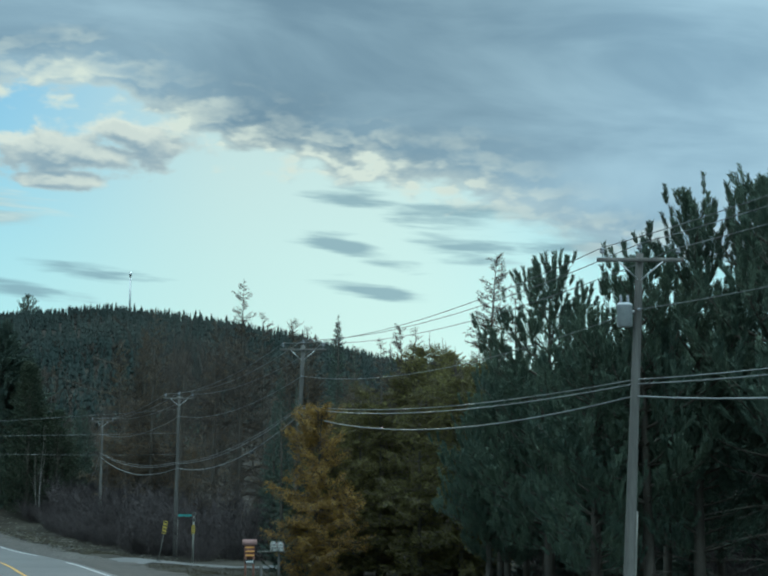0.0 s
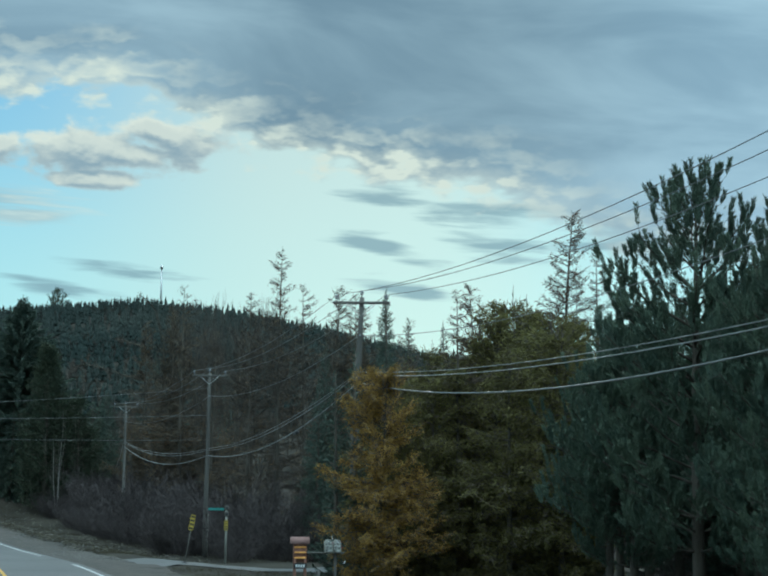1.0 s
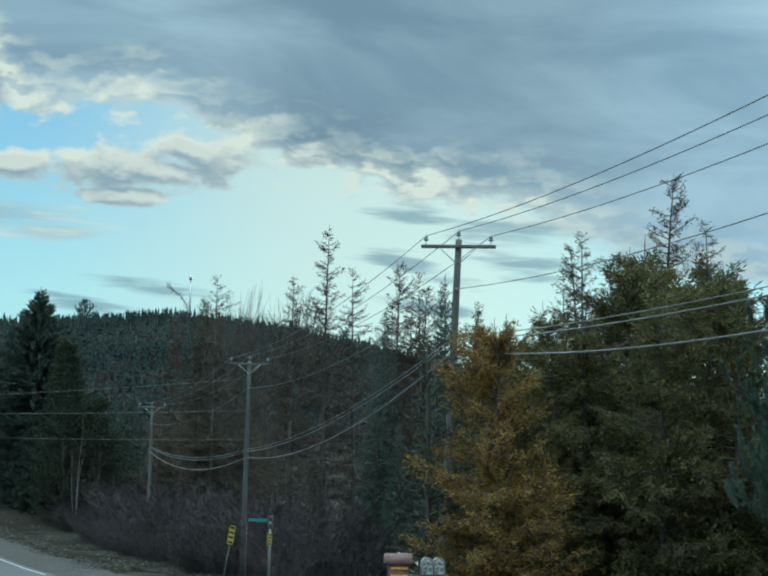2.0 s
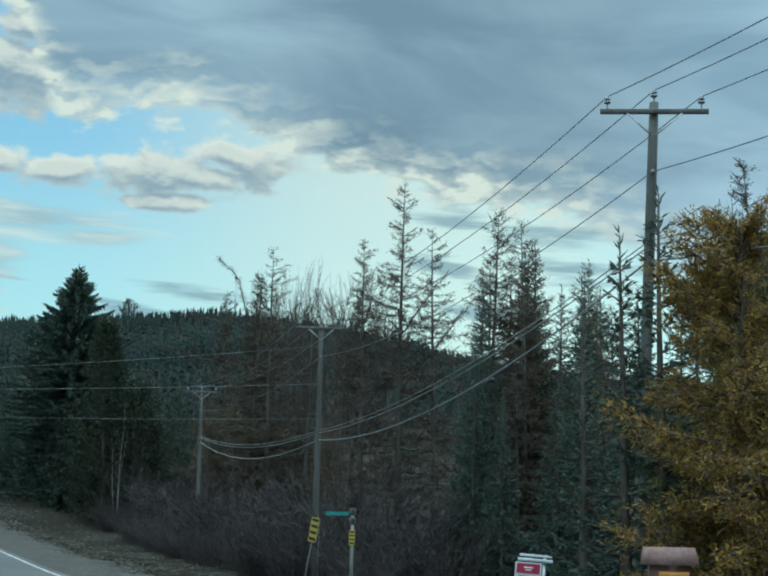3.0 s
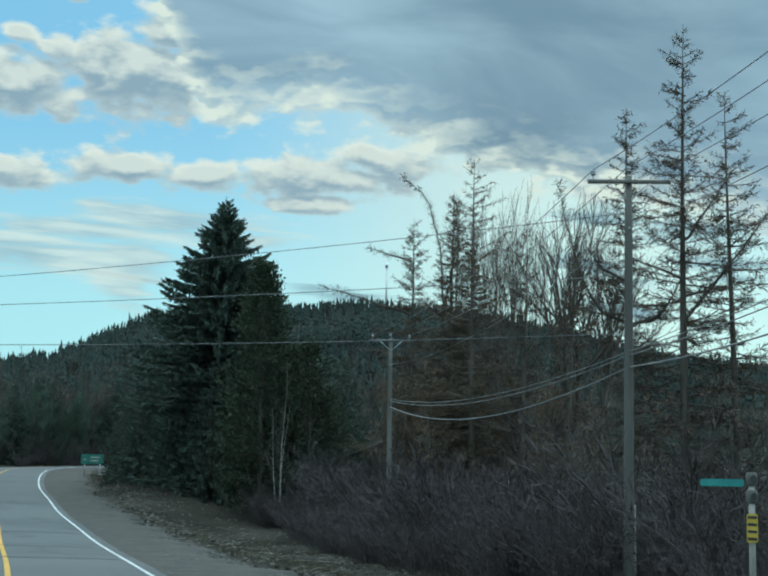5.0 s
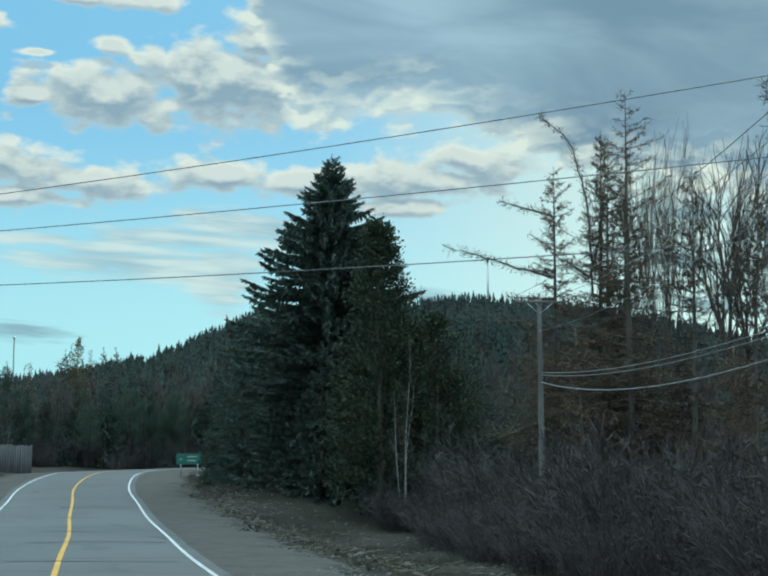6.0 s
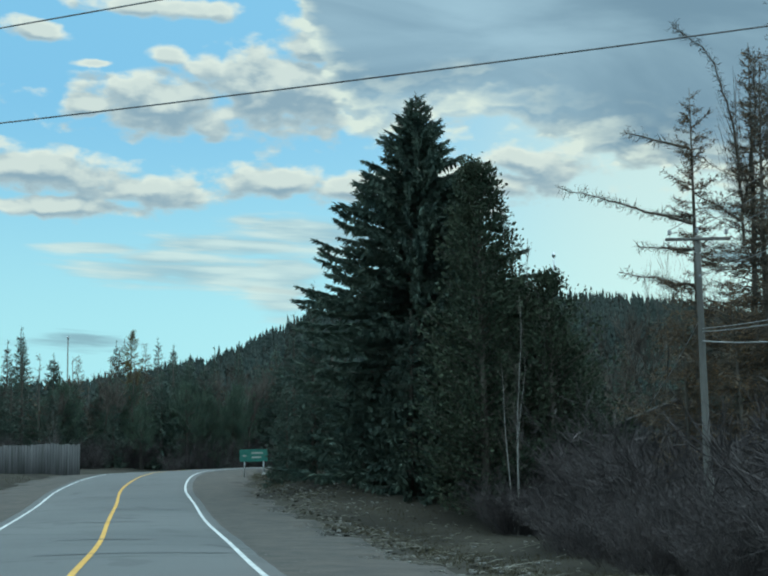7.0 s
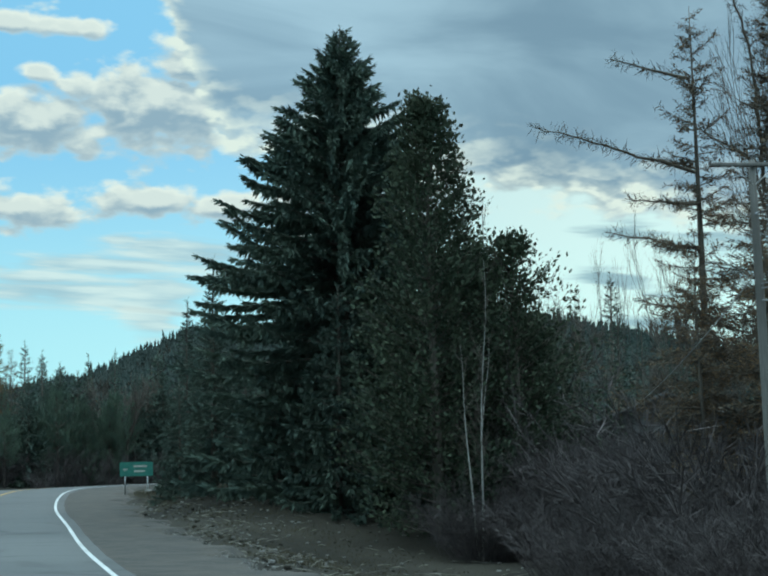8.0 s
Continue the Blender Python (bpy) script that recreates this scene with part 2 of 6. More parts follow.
M_OLIVE = mat("larch_needles_olive", (0.112, 0.104, 0.040), (0.158, 0.138, 0.054), 0.35, 8.0, 0.8, bump=0.0, island=0.15, through_light=0.2, spec=0.08)
M_RUST = mat("larch_needles_rust", (0.128, 0.078, 0.041), (0.172, 0.104, 0.053), 0.5, 8.0, 0.85, bump=0.0, island=0.15, through_light=0.2, spec=0.08)
M_FAR = mat("far_conifers", (0.015, 0.024, 0.022), (0.027, 0.034, 0.030), 0.02, 0.3, 0.9, bump=0.0, vary=0.0, island=0.07, spec=0.08)
M_FARBARE = mat("far_bare_woods", (0.030, 0.025, 0.022), (0.046, 0.036, 0.028), 0.03, 0.4, 0.9, bump=0.0, vary=0.0, island=0.17, spec=0.08)
M_GROUND = mat("leaf_litter_ground", (0.018, 0.0165, 0.0135), (0.038, 0.034, 0.027), 0.18, 6.0, 0.95, bump=0.3, vary=0.0, spec=0.08)
M_GRASS = mat("dry_grass", (0.046, 0.041, 0.027), (0.076, 0.066, 0.044), 0.8, 14.0, 0.9, bump=0.0, island=0.17, through_light=0.2, spec=0.08)
M_GRAVEL = mat("gravel_shoulder", (0.031, 0.0285, 0.026), (0.056, 0.047, 0.039), 1.1, 16.0, 0.95, bump=0.3, vary=0.0)
M_WHITE = mat("road_paint_white", (0.312, 0.312, 0.305), (0.433, 0.433, 0.421), 0.8, 25.0, 0.6, bump=0.1, vary=0.0)
M_YELLOW = mat("road_paint_yellow", (0.408, 0.204, 0.020), (0.476, 0.252, 0.031), 0.8, 25.0, 0.6, bump=0.1, vary=0.0)
M_POLE = mat("weathered_pole_wood", (0.075, 0.070, 0.064), (0.13, 0.123, 0.113), 2.0, 30.0, 0.85, bump=0.4, stretch=(1, 1, 0.08))
M_STEEL = mat("galvanised_steel", (0.40, 0.41, 0.42), (0.55, 0.56, 0.57), 4.0, 40.0, 0.45, 0.8, 0.05)
M_GREYPAINT = mat("transformer_grey", (0.36, 0.38, 0.39), (0.45, 0.47, 0.48), 4.0, 40.0, 0.5, 0.1, 0.05)
M_PORCELAIN = mat("insulator_glaze", (0.18, 0.19, 0.21), (0.26, 0.27, 0.29), 10.0, 40.0, 0.25, 0.0, 0.0, spec=0.6)
M_CABLE = mat("cable_aluminium_grey", (0.1, 0.104, 0.11), (0.17, 0.174, 0.18), 1.0, 8.0, 0.5, 0.3, 0.0)
M_CABLE_DARK = mat("cable_black_sheath", (0.13, 0.13, 0.133), (0.20, 0.20, 0.205), 1.0, 8.0, 0.45, 0.0, 0.0, spec=0.5)
M_BLACK = mat("black_plastic", (0.02, 0.02, 0.022), (0.03, 0.03, 0.032), 6.0, 40.0, 0.5, 0.0, 0.0)
M_SIGNYEL = mat("sign_yellow", (0.413, 0.285, 0.038), (0.473, 0.338, 0.060), 5.0, 50.0, 0.5, 0.0, 0.0)
M_SIGNGRN = mat("sign_green", (0.006, 0.078, 0.060), (0.012, 0.102, 0.078), 4.0, 50.0, 0.45, 0.0, 0.0)
M_TEAL = mat("sign_teal", (0.02, 0.17, 0.155), (0.03, 0.21, 0.195), 4.0, 50.0, 0.45, 0.0, 0.0)
M_SIGNWHT = mat("sign_white", (0.560, 0.568, 0.576), (0.640, 0.648, 0.656), 4.0, 50.0, 0.5, 0.0, 0.05)
M_RED = mat("sign_red", (0.3, 0.02, 0.05), (0.36, 0.03, 0.07), 4.0, 50.0, 0.5, 0.0, 0.0)
M_TAR = mat("road_tar", (0.020, 0.020, 0.021), (0.030, 0.030, 0.031), 2.0, 30.0, 0.55, 0.0, 0.05, vary=0.0)
M_POST = mat("painted_post_pale", (0.19, 0.182, 0.16), (0.26, 0.25, 0.225), 3.0, 30.0, 0.7, 0.0, 0.1, stretch=(1, 1, 0.2))
M_BROWN = mat("brown_stained_wood", (0.12, 0.055, 0.04), (0.19, 0.085, 0.06), 3.0, 30.0, 0.8, 0.0, 0.3, stretch=(0.3, 1, 1))
M_ROOFRED = mat("faded_red_shingle", (0.20, 0.11, 0.10), (0.28, 0.16, 0.145), 4.0, 30.0, 0.85, 0.0, 0.3)
M_ORANGE = mat("orange_slat_paint", (0.62, 0.25, 0.06), (0.72, 0.33, 0.09), 4.0, 40.0, 0.6, 0.0, 0.05)
M_STONE = mat("pale_stone", (0.105, 0.100, 0.093), (0.185, 0.176, 0.163), 3.0, 20.0, 0.9, 0.0, 0.4)
M_DEADWOOD = mat("grey_dead_wood", (0.065, 0.058, 0.050), (0.19, 0.175, 0.15), 2.0, 20.0, 0.9, 0.0, 0.3, island=0.15, spec=0.08)
M_MOTTLE = mat("mottled_grey_door", (0.07, 0.075, 0.07), (0.38, 0.38, 0.36), 14.0, 60.0, 0.7, 0.0, 0.1)
M_FENCE = mat("grey_fence_boards", (0.052, 0.050, 0.050), (0.092, 0.088, 0.087), 2.0, 25.0, 0.9, 0.0, 0.3, stretch=(1, 1, 0.15))
M_SIDING = mat("dark_house_siding", (0.05, 0.05, 0.052), (0.09, 0.088, 0.088), 1.5, 20.0, 0.85, 0.0, 0.2)
M_DARKROOF = mat("dark_shingles", (0.035, 0.033, 0.032), (0.06, 0.056, 0.054), 3.0, 25.0, 0.9, 0.0, 0.3)


def asphalt():
    m = mat("asphalt_worn", (0.056, 0.057, 0.057), (0.074, 0.074, 0.073), 0.08, 30.0, 0.75, 0.0, 0.06, vary=0.0, spec=0.35)
    nt = m.node_tree
    g = Graph(nt)
    b = next(n for n in nt.nodes if n.type == "BSDF_PRINCIPLED")
    old = b.inputs["Base Color"].links[0].from_socket
    tc = nt.nodes.new("ShaderNodeTexCoord")
    sp = nt.nodes.new("ShaderNodeSeparateXYZ")
    nt.links.new(tc.outputs["Object"], sp.inputs[0])
    # tar-filled cross cracks and long patches
    v = nt.nodes.new("ShaderNodeTexVoronoi")
    v.feature = "DISTANCE_TO_EDGE"
    v.inputs["Scale"].default_value = 0.13
    mp = nt.nodes.new("ShaderNodeMapping")
    mp.inputs["Scale"].default_value = (0.35, 1.3, 1)
    nz = nt.nodes.new("ShaderNodeTexNoise")
    nz.inputs["Scale"].default_value = 0.5
    nt.links.new(tc.outputs["Object"], nz.inputs["Vector"])
    ad = nt.nodes.new("ShaderNodeVectorMath")
    ad.operation = "MULTIPLY_ADD"
    ad.inputs[1].default_value = (1.2, 1.2, 0)
    nt.links.new(nz.outputs["Color"], ad.inputs[0]), nt.links.new(tc.outputs["Object"], ad.inputs[2])
    nt.links.new(ad.outputs[0], mp.inputs[0]), nt.links.new(mp.outputs[0], v.inputs["Vector"])
    crack = g.step(v.outputs["Distance"], 0.012, 0.002)
    patch = g.step(g.noise(g.m("MULTIPLY", sp.outputs[0], 0.5), g.m("MULTIPLY", sp.outputs[1], 0.16), 3.0, 1.0, 4.0), 0.60, 0.66)
    dark = g.m("MAXIMUM", g.m("MULTIPLY", crack, 0.8), g.m("MULTIPLY", patch, 0.35))
    nt.links.new(g.mix(dark, old, (0.018, 0.018, 0.019)), b.inputs["Base Color"])
    return m


M_ASPHALT = asphalt()

# ---- mesh helpers ----
rng = np.random.default_rng(7)


class Mesh:
    """Collects vertices and faces of one mesh."""

    def __init__(self):
        self.v, self.f, self.n = [], [], 0

    def add(self, verts, faces):
        verts = np.asarray(verts, float).reshape(-1, 3)
        self.v.append(verts)
        self.f.append((np.asarray(faces, int) + self.n).reshape(len(faces), -1))
        self.n += len(verts)

    def tube(self, pts, radii, sides=6, cap=True):
        pts, k = np.asarray(pts, float), len(pts)
        radii = np.broadcast_to(radii, (k,))
        tan = np.gradient(pts, axis=0)
        tan /= np.linalg.norm(tan, axis=1, keepdims=True) + 1e-9
        ref = np.array([0.0, 0, 1]) if abs(tan[0, 2]) < 0.9 else np.array([1.0, 0, 0])
        a = np.cross(tan, ref)
        a /= np.linalg.norm(a, axis=1, keepdims=True) + 1e-9
        b = np.cross(tan, a)
        w = np.linspace(0, 2 * math.pi, sides, endpoint=False)
        ring = pts[:, None] + radii[:, None, None] * (np.cos(w)[None, :, None] * a[:, None] + np.sin(w)[None, :, None] * b[:, None])
        i, j = np.meshgrid(np.arange(k - 1), np.arange(sides), indexing="ij")
        j2 = (j + 1) % sides
        faces = np.stack([i * sides + j, i * sides + j2, (i + 1) * sides + j2, (i + 1) * sides + j], -1).reshape(-1, 4)
        start = self.n
        self.add(ring.reshape(-1, 3), faces)
        if cap and sides > 2:
            for r, c in ((0, pts[0]), (k - 1, pts[-1])):
                self.v.append(np.asarray(c).reshape(1, 3))
                o = start + r * sides
                q = [(o + (jj + 1) % sides, o + jj, self.n) if r == 0 else (o + jj, o + (jj + 1) % sides, self.n) for jj in range(sides)]
                self.f.append(np.array(q))
                self.n += 1

    def blades(self, p, d, length, width, side=None):
        """Many small pointed leaves: starts p, directions d."""
        p, d = np.asarray(p, float), np.asarray(d, float)
        n = len(p)
        if not n:
            return
        d = d / (np.linalg.norm(d, axis=1, keepdims=True) + 1e-9)
        s = rng.normal(size=(n, 3)) if side is None else side
        s = np.cross(d, s)
        s /= np.linalg.norm(s, axis=1, keepdims=True) + 1e-9
        length, width = np.broadcast_to(length, (n,))[:, None], np.broadcast_to(width, (n,))[:, None]
        v = np.stack([p, p + d * length * 0.45 + s * width / 2, p + d * length, p + d * length * 0.45 - s * width / 2], 1)
        self.add(v.reshape(-1, 3), np.arange(4 * n).reshape(n, 4))

    def box(self, c, size, m=None):
        x, y, z = np.asarray(size, float) / 2
        v = np.array([[sx * x, sy * y, sz * z] for sx in (-1, 1) for sy in (-1, 1) for sz in (-1, 1)])
        if m is not None:
            v = v @ np.array(m.to_3x3()).T
        self.add(v + np.asarray(c), [(0, 1, 3, 2), (4, 6, 7, 5), (0, 4, 5, 1), (2, 3, 7, 6), (0, 2, 6, 4), (1, 5, 7, 3)])

    def data(self, name, material, smooth=False):
        me = bpy.data.meshes.new(name)
        v = np.concatenate(self.v)
        loops = np.concatenate([f.ravel() for f in self.f])
        sizes = np.concatenate([np.full(len(f), f.shape[1]) for f in self.f])
        me.vertices.add(len(v))
        me.vertices.foreach_set("co", v.ravel().astype(np.float32))
        me.loops.add(len(loops))
        me.loops.foreach_set("vertex_index", loops.astype(np.int32))
        me.polygons.add(len(sizes))
        me.polygons.foreach_set("loop_start", (np.cumsum(sizes) - sizes).astype(np.int32))
        if smooth:
            me.polygons.foreach_set("use_smooth", np.ones(len(sizes), bool))
        me.update(calc_edges=True)
        me.materials.append(material)
        return me


def part(name, mesh, material, parent, label="", smooth=False):
    ob = new(name, mesh.data(name, material, smooth))
    ob.parent = parent
    return tagged(ob, label) if label else ob


def thing(name, x, y, z, label, category, group="", rz=0.0, lean=(0.0, 0.0)):
    ob = new(name)
    ob.matrix_basis = pose(x, y, z, lean[0], lean[1], rz)
    return tagged(ob, label, category, group)


def structure(name, mesh, material, label, category="", smooth=False, kind="structure"):
    return tagged(new(name, mesh.data(name, material, smooth)), label, category or name, "", kind)


# ---- the lie of the land ----
# centre line of the road: x, y, z
ROAD = [(-9.0, -54.0, 2.2), (-0.8, -34.0, 1.85), (7.04, -13.59, 1.54), (11.81, -1.12, 1.29), (16.12, 11.61, 1.01), (19.94, 24.25, 0.66), (23.44, 36.82, 0.32),
        (26.5, 49.1, 0.07), (29.21, 61.76, 0.0), (31.73, 74.59, -0.01), (33.73, 87.57, -0.01), (35.44, 100.72, 0.03), (36.76, 113.84, 0.3),
        (38.13, 129.78, 0.76), (39.57, 145.72, 1.36), (40.79, 161.67, 2.16), (42.15, 177.61, 3.16), (43.44, 193.56, 4.26), (45.28, 209.45, 5.37),
        (47.55, 225.29, 6.39), (50.4, 239.0, 7.2), (57.0, 250.0, 7.9), (68.0, 257.5, 8.5), (84.0, 262.0, 9.2)]


def spline(pts, step=1.0):
    p = np.array(pts)
    p = np.vstack([2 * p[0] - p[1], p, 2 * p[-1] - p[-2]])
    out = []
    for i in range(1, len(p) - 2):
        a, b, c, d = p[i - 1 : i + 3]
        n = max(2, int(np.linalg.norm(c - b) / step))
        t = np.linspace(0, 1, n, endpoint=False)[:, None]
        out.append(0.5 * (2 * b + (c - a) * t + (2 * a - 5 * b + 4 * c - d) * t**2 + (3 * b - a - 3 * c + d) * t**3))
    return np.vstack(out + [p[-2:-1]])


CEN = spline(ROAD)
TAN = np.gradient(CEN[:, :2], axis=0)
TAN /= np.linalg.norm(TAN, axis=1, keepdims=True)
RIGHT = np.stack([TAN[:, 1], -TAN[:, 0]], 1)
LANE = 3.76
GRADE = np.gradient(CEN[:, 2]) / np.linalg.norm(np.gradient(CEN[:, :2], axis=0), axis=1)


def ease(v, a, b):
    t = np.clip((np.asarray(v, float) - a) / (b - a), 0, 1)
    return t * t * (3 - 2 * t)


def wave(x, y):
    return 0.5 * np.sin(0.31 * x + 0.8 * np.sin(0.17 * y)) + 0.3 * np.sin(0.53 * y + 1.3 + 0.6 * np.sin(0.41 * x)) + 0.2 * np.sin(0.9 * x - 0.77 * y)


def land(x, y):
    """Height of the ground; works on arrays."""
    x, y = np.atleast_1d(np.asarray(x, float)), np.atleast_1d(np.asarray(y, float))
    shape, x, y = x.shape, x.ravel(), y.ravel()
    d, zc = np.empty(len(x)), np.empty(len(x))
    for a in range(0, len(x), 4000):
        dx, dy = x[a : a + 4000, None] - CEN[None, :, 0], y[a : a + 4000, None] - CEN[None, :, 1]
        i = np.argmin(dx * dx + dy * dy, 1)
        k = np.arange(len(i))
        d[a : a + 4000] = np.sign(dx[k, i] * RIGHT[i, 0] + dy[k, i] * RIGHT[i, 1]) * np.hypot(dx[k, i], dy[k, i])
        zc[a : a + 4000] = CEN[i, 2]
    drop = np.interp(y, [60, 95, 140, 160, 170, 182, 200, 230], [0.5, 0.75, 1.2, 1.5, 1.3, -0.5, -0.6, 0.2])
    z = zc - 0.30 + 0.24 * ease(np.abs(d), 7.8, 9.4) - np.where(d > 0, drop * ease(d, 7.5, 14.0), -0.5 * ease(-d, 7.0, 16.0))
    z += (0.13 * wave(x, y) + 0.10 * wave(2.3 * x + 1.0, 2.1 * y)) * ease(np.abs(d), 6.8, 11.0)
    z += 0.5 * ease(np.hypot((x - 57) / 1.0, (y - 196) / 1.3), 14, 2) * ease(d, 8.0, 13.0)
    far = np.interp(y, [-400, 0, 110, 180, 280, 390, 520], [1.0, 1.0, -0.4, 3.0, 9.5, 14.0, 18.0])
    z = z + (far - z) * ease(np.abs(d), 35.0, 110.0)
    # wooded ridge beyond
    r, az = np.hypot(x - 35, y - 80), np.degrees(np.arctan2(x - 35, y - 80))
    top = np.interp(az, [-180, -60, -20, -5, 3, 7, 10.5, 18, 21, 25, 30, 40, 70, 180], [25, 28, 32, 38, 47, 57, 77, 84, 81, 71, 58, 46, 34, 25])
    z += (top - 8) * ease(r, 260, 720) * (1 - 0.25 * ease(r, 760, 1600)) + 2.5 * wave(x / 14, y / 14) * ease(r, 300, 600)
    return z.reshape(shape)


def land1(x, y):
    return float(land([x], [y])[0])


def axis(lo, fine_lo, fine_hi, hi, step):
    a = [fine_lo - (fine_lo - lo) * t**2.2 for t in np.linspace(1, 0, 34)[:-1]]
    b = list(np.arange(fine_lo, fine_hi, step))
    c = [fine_hi + (hi - fine_hi) * t**2.2 for t in np.linspace(0, 1, 46)]
    return np.array(a + b + c)


def build_ground():
    xs, ys = axis(-2600, -6, 96, 3000, 1.0), axis(-1800, -30, 262, 3200, 1.25)
    gx, gy = np.meshgrid(xs, ys)
    gz = land(gx, gy)
    m = Mesh()
    nx, ny = len(xs), len(ys)
    i, j = np.meshgrid(np.arange(ny - 1), np.arange(nx - 1), indexing="ij")
    k = i * nx + j
    m.add(np.stack([gx, gy, gz], -1).reshape(-1, 3), np.stack([k, k + 1, k + nx + 1, k + nx], -1).reshape(-1, 4))
    return structure("ground", m, M_GROUND, "brown leaf litter and dead grass ground", "ground", True)


def strip(m, lo, hi, z0, s0=0, s1=None, skirt=0.0, ragged=0.0):
    """A band along the road between two offsets from its centre line."""
    c, r = CEN[s0:s1], RIGHT[s0:s1]
    offs = np.linspace(lo, hi, max(2, int(abs(hi - lo) / 1.2) + 2))
    if skirt:
        offs = np.concatenate([[lo - skirt], offs, [hi + skirt]])
    k = np.arange(len(c)) * 1.0
    rag = ragged * (np.sin(0.9 * k) + np.sin(0.37 * k + 2.0) + 0.8 * np.sin(1.9 * k + 1.0)) / 2.0
    v = np.stack([np.column_stack([c[:, :2] + r * (o + (rag * np.sign(o) if abs(o) > max(abs(lo), abs(hi)) - 0.3 else 0.0 * rag))[:, None], c[:, 2] + z0 - 0.012 * abs(o) - (0.35 if skirt and (o < lo or o > hi) else 0)]) for o in offs], 1)
    n, k = v.shape[:2]
    i, j = np.meshgrid(np.arange(n - 1), np.arange(k - 1), indexing="ij")
    q = i * k + j
    m.add(v.reshape(-1, 3), np.stack([q, q + 1, q + k + 1, q + k], -1).reshape(-1, 4))


def build_road():
    m = Mesh()
    strip(m, -LANE - 0.42, LANE + 0.42, 0.0, skirt=0.25, ragged=0.025)
    structure("road", m, M_ASPHALT, "worn grey two-lane asphalt road with tar cracks", "road", True)
    for name, lo, hi in (("shoulder_east", LANE + 0.2, 7.4), ("shoulder_west", -7.4, -LANE - 0.2)):
        m = Mesh()
        strip(m, lo, hi, -0.03, skirt=0.5, ragged=0.7)
        structure(name, m, M_GRAVEL, "brown gravel shoulder beside the asphalt", "shoulder", True)
    for name, o, w, ma, lab in (("edge_line_east", LANE, 0.13, M_WHITE, "painted white edge line on the road"), ("edge_line_west", -LANE, 0.13, M_WHITE, "painted white edge line on the road"), ("centre_line", 0.0, 0.15, M_YELLOW, "solid yellow centre line on the road")):
        m = Mesh()
        if name == "edge_line_east":
            gap = int(np.argmin(np.abs(CEN[:, 1] - 79))), int(np.argmin(np.abs(CEN[:, 1] - 91)))
            strip(m, o - w / 2, o + w / 2, 0.006, 0, gap[0])
            strip(m, o - w / 2, o + w / 2, 0.006, gap[1], None)
        else:
            strip(m, o - w / 2, o + w / 2, 0.006)
        structure(name, m, ma, lab, "road marking")
    # tar-sealed cracks across the asphalt
    r2 = np.random.default_rng(12)
    for y0 in (118.0, 127.0, 139.0, 148.0, 161.0, 172.0, 186.0, 199.0):
        i0 = int(np.argmin(np.abs(CEN[:, 1] - y0)))
        m = Mesh()
        o = np.linspace(-LANE * r2.uniform(0.2, 1.0), LANE * r2.uniform(0.3, 0.97), 12)
        wob = np.cumsum(r2.normal(size=12)) * 0.10
        c, rr, tt = CEN[i0], RIGHT[i0], TAN[i0]
        w = r2.uniform(0.10, 0.22, 12)
        v = [np.array([c[0] + rr[0] * a + tt[0] * (b + e * q), c[1] + rr[1] * a + tt[1] * (b + e * q), c[2] + 0.009 - 0.012 * abs(a) + (b + e * q) * GRADE[i0]]) for e in (-1, 1) for a, b, q in zip(o, wob, w)]
        m.add(v, [(i, i + 1, 12 + i + 1, 12 + i) for i in range(11)])
        structure("tar_crack", m, M_TAR, "dark tar-sealed crack across the asphalt", "road crack")
    # side road
    m = Mesh()
    a, b = np.array([36.8, 83.5]), np.array([104.0, 92.0])
    d = (b - a) / np.linalg.norm(b - a)
    nrm = np.array([-d[1], d[0]])
    L = np.linalg.norm(b - a)
    ss, oo = np.linspace(0, L, 50), np.linspace(-1, 1, 9)
    v = []
    for s in ss:
        half = 3.4 + 4.0 * (1 - float(ease(s, 0, 9)))
        for o in oo:
            p = a + d * s + nrm * o * half
            v.append((p[0], p[1], land1(*p) + 0.05 + 0.05 * (1 - o * o)))
    k = len(oo)
    i, j = np.meshgrid(np.arange(len(ss) - 1), np.arange(k - 1), indexing="ij")
    q = i * k + j
    m.add(v, np.stack([q, q + k, q + k + 1, q + 1], -1).reshape(-1, 4))
    structure("side_road", m, M_ASPHALT, "narrow paved side road meeting the main road", "road", True)

# ---- trees: one builder for each kind; every tree is trunk, limbs and crown ----


def unit(v):
    return v / (np.linalg.norm(v, axis=-1, keepdims=True) + 1e-9)


def trunk_line(h, bend=0.15, n=9, lean=(0, 0)):
    t = np.linspace(0, 1, n)
    ph = rng.uniform(0, 6.28, 2)
    return np.stack([bend * np.sin(2.6 * t + ph[0]) * t + lean[0] * t, bend * np.sin(2.2 * t + ph[1]) * t + lean[1] * t, h * t], 1)


def on_line(line, z):
    return np.array([np.interp(z, line[:, 2], line[:, 0]), np.interp(z, line[:, 2], line[:, 1]), z])


def bough(start, az, length, rise, droop, n=6, tip_up=0.0):
    """Curve of a branch: it leaves at `rise`, sags by `droop`, and its tip turns up."""
    t = np.linspace(0, 1, n)
    out = t * length * math.cos(rise)
    up = t * length * math.sin(rise) - droop * length * t**1.6 + tip_up * length * t**3
    wob = 0.05 * length * np.sin(3 * t + rng.uniform(0, 6)) * t
    c, s = math.cos(az), math.sin(az)
    return np.asarray(start) + np.stack([c * out - s * wob, s * out + c * wob, up], 1)


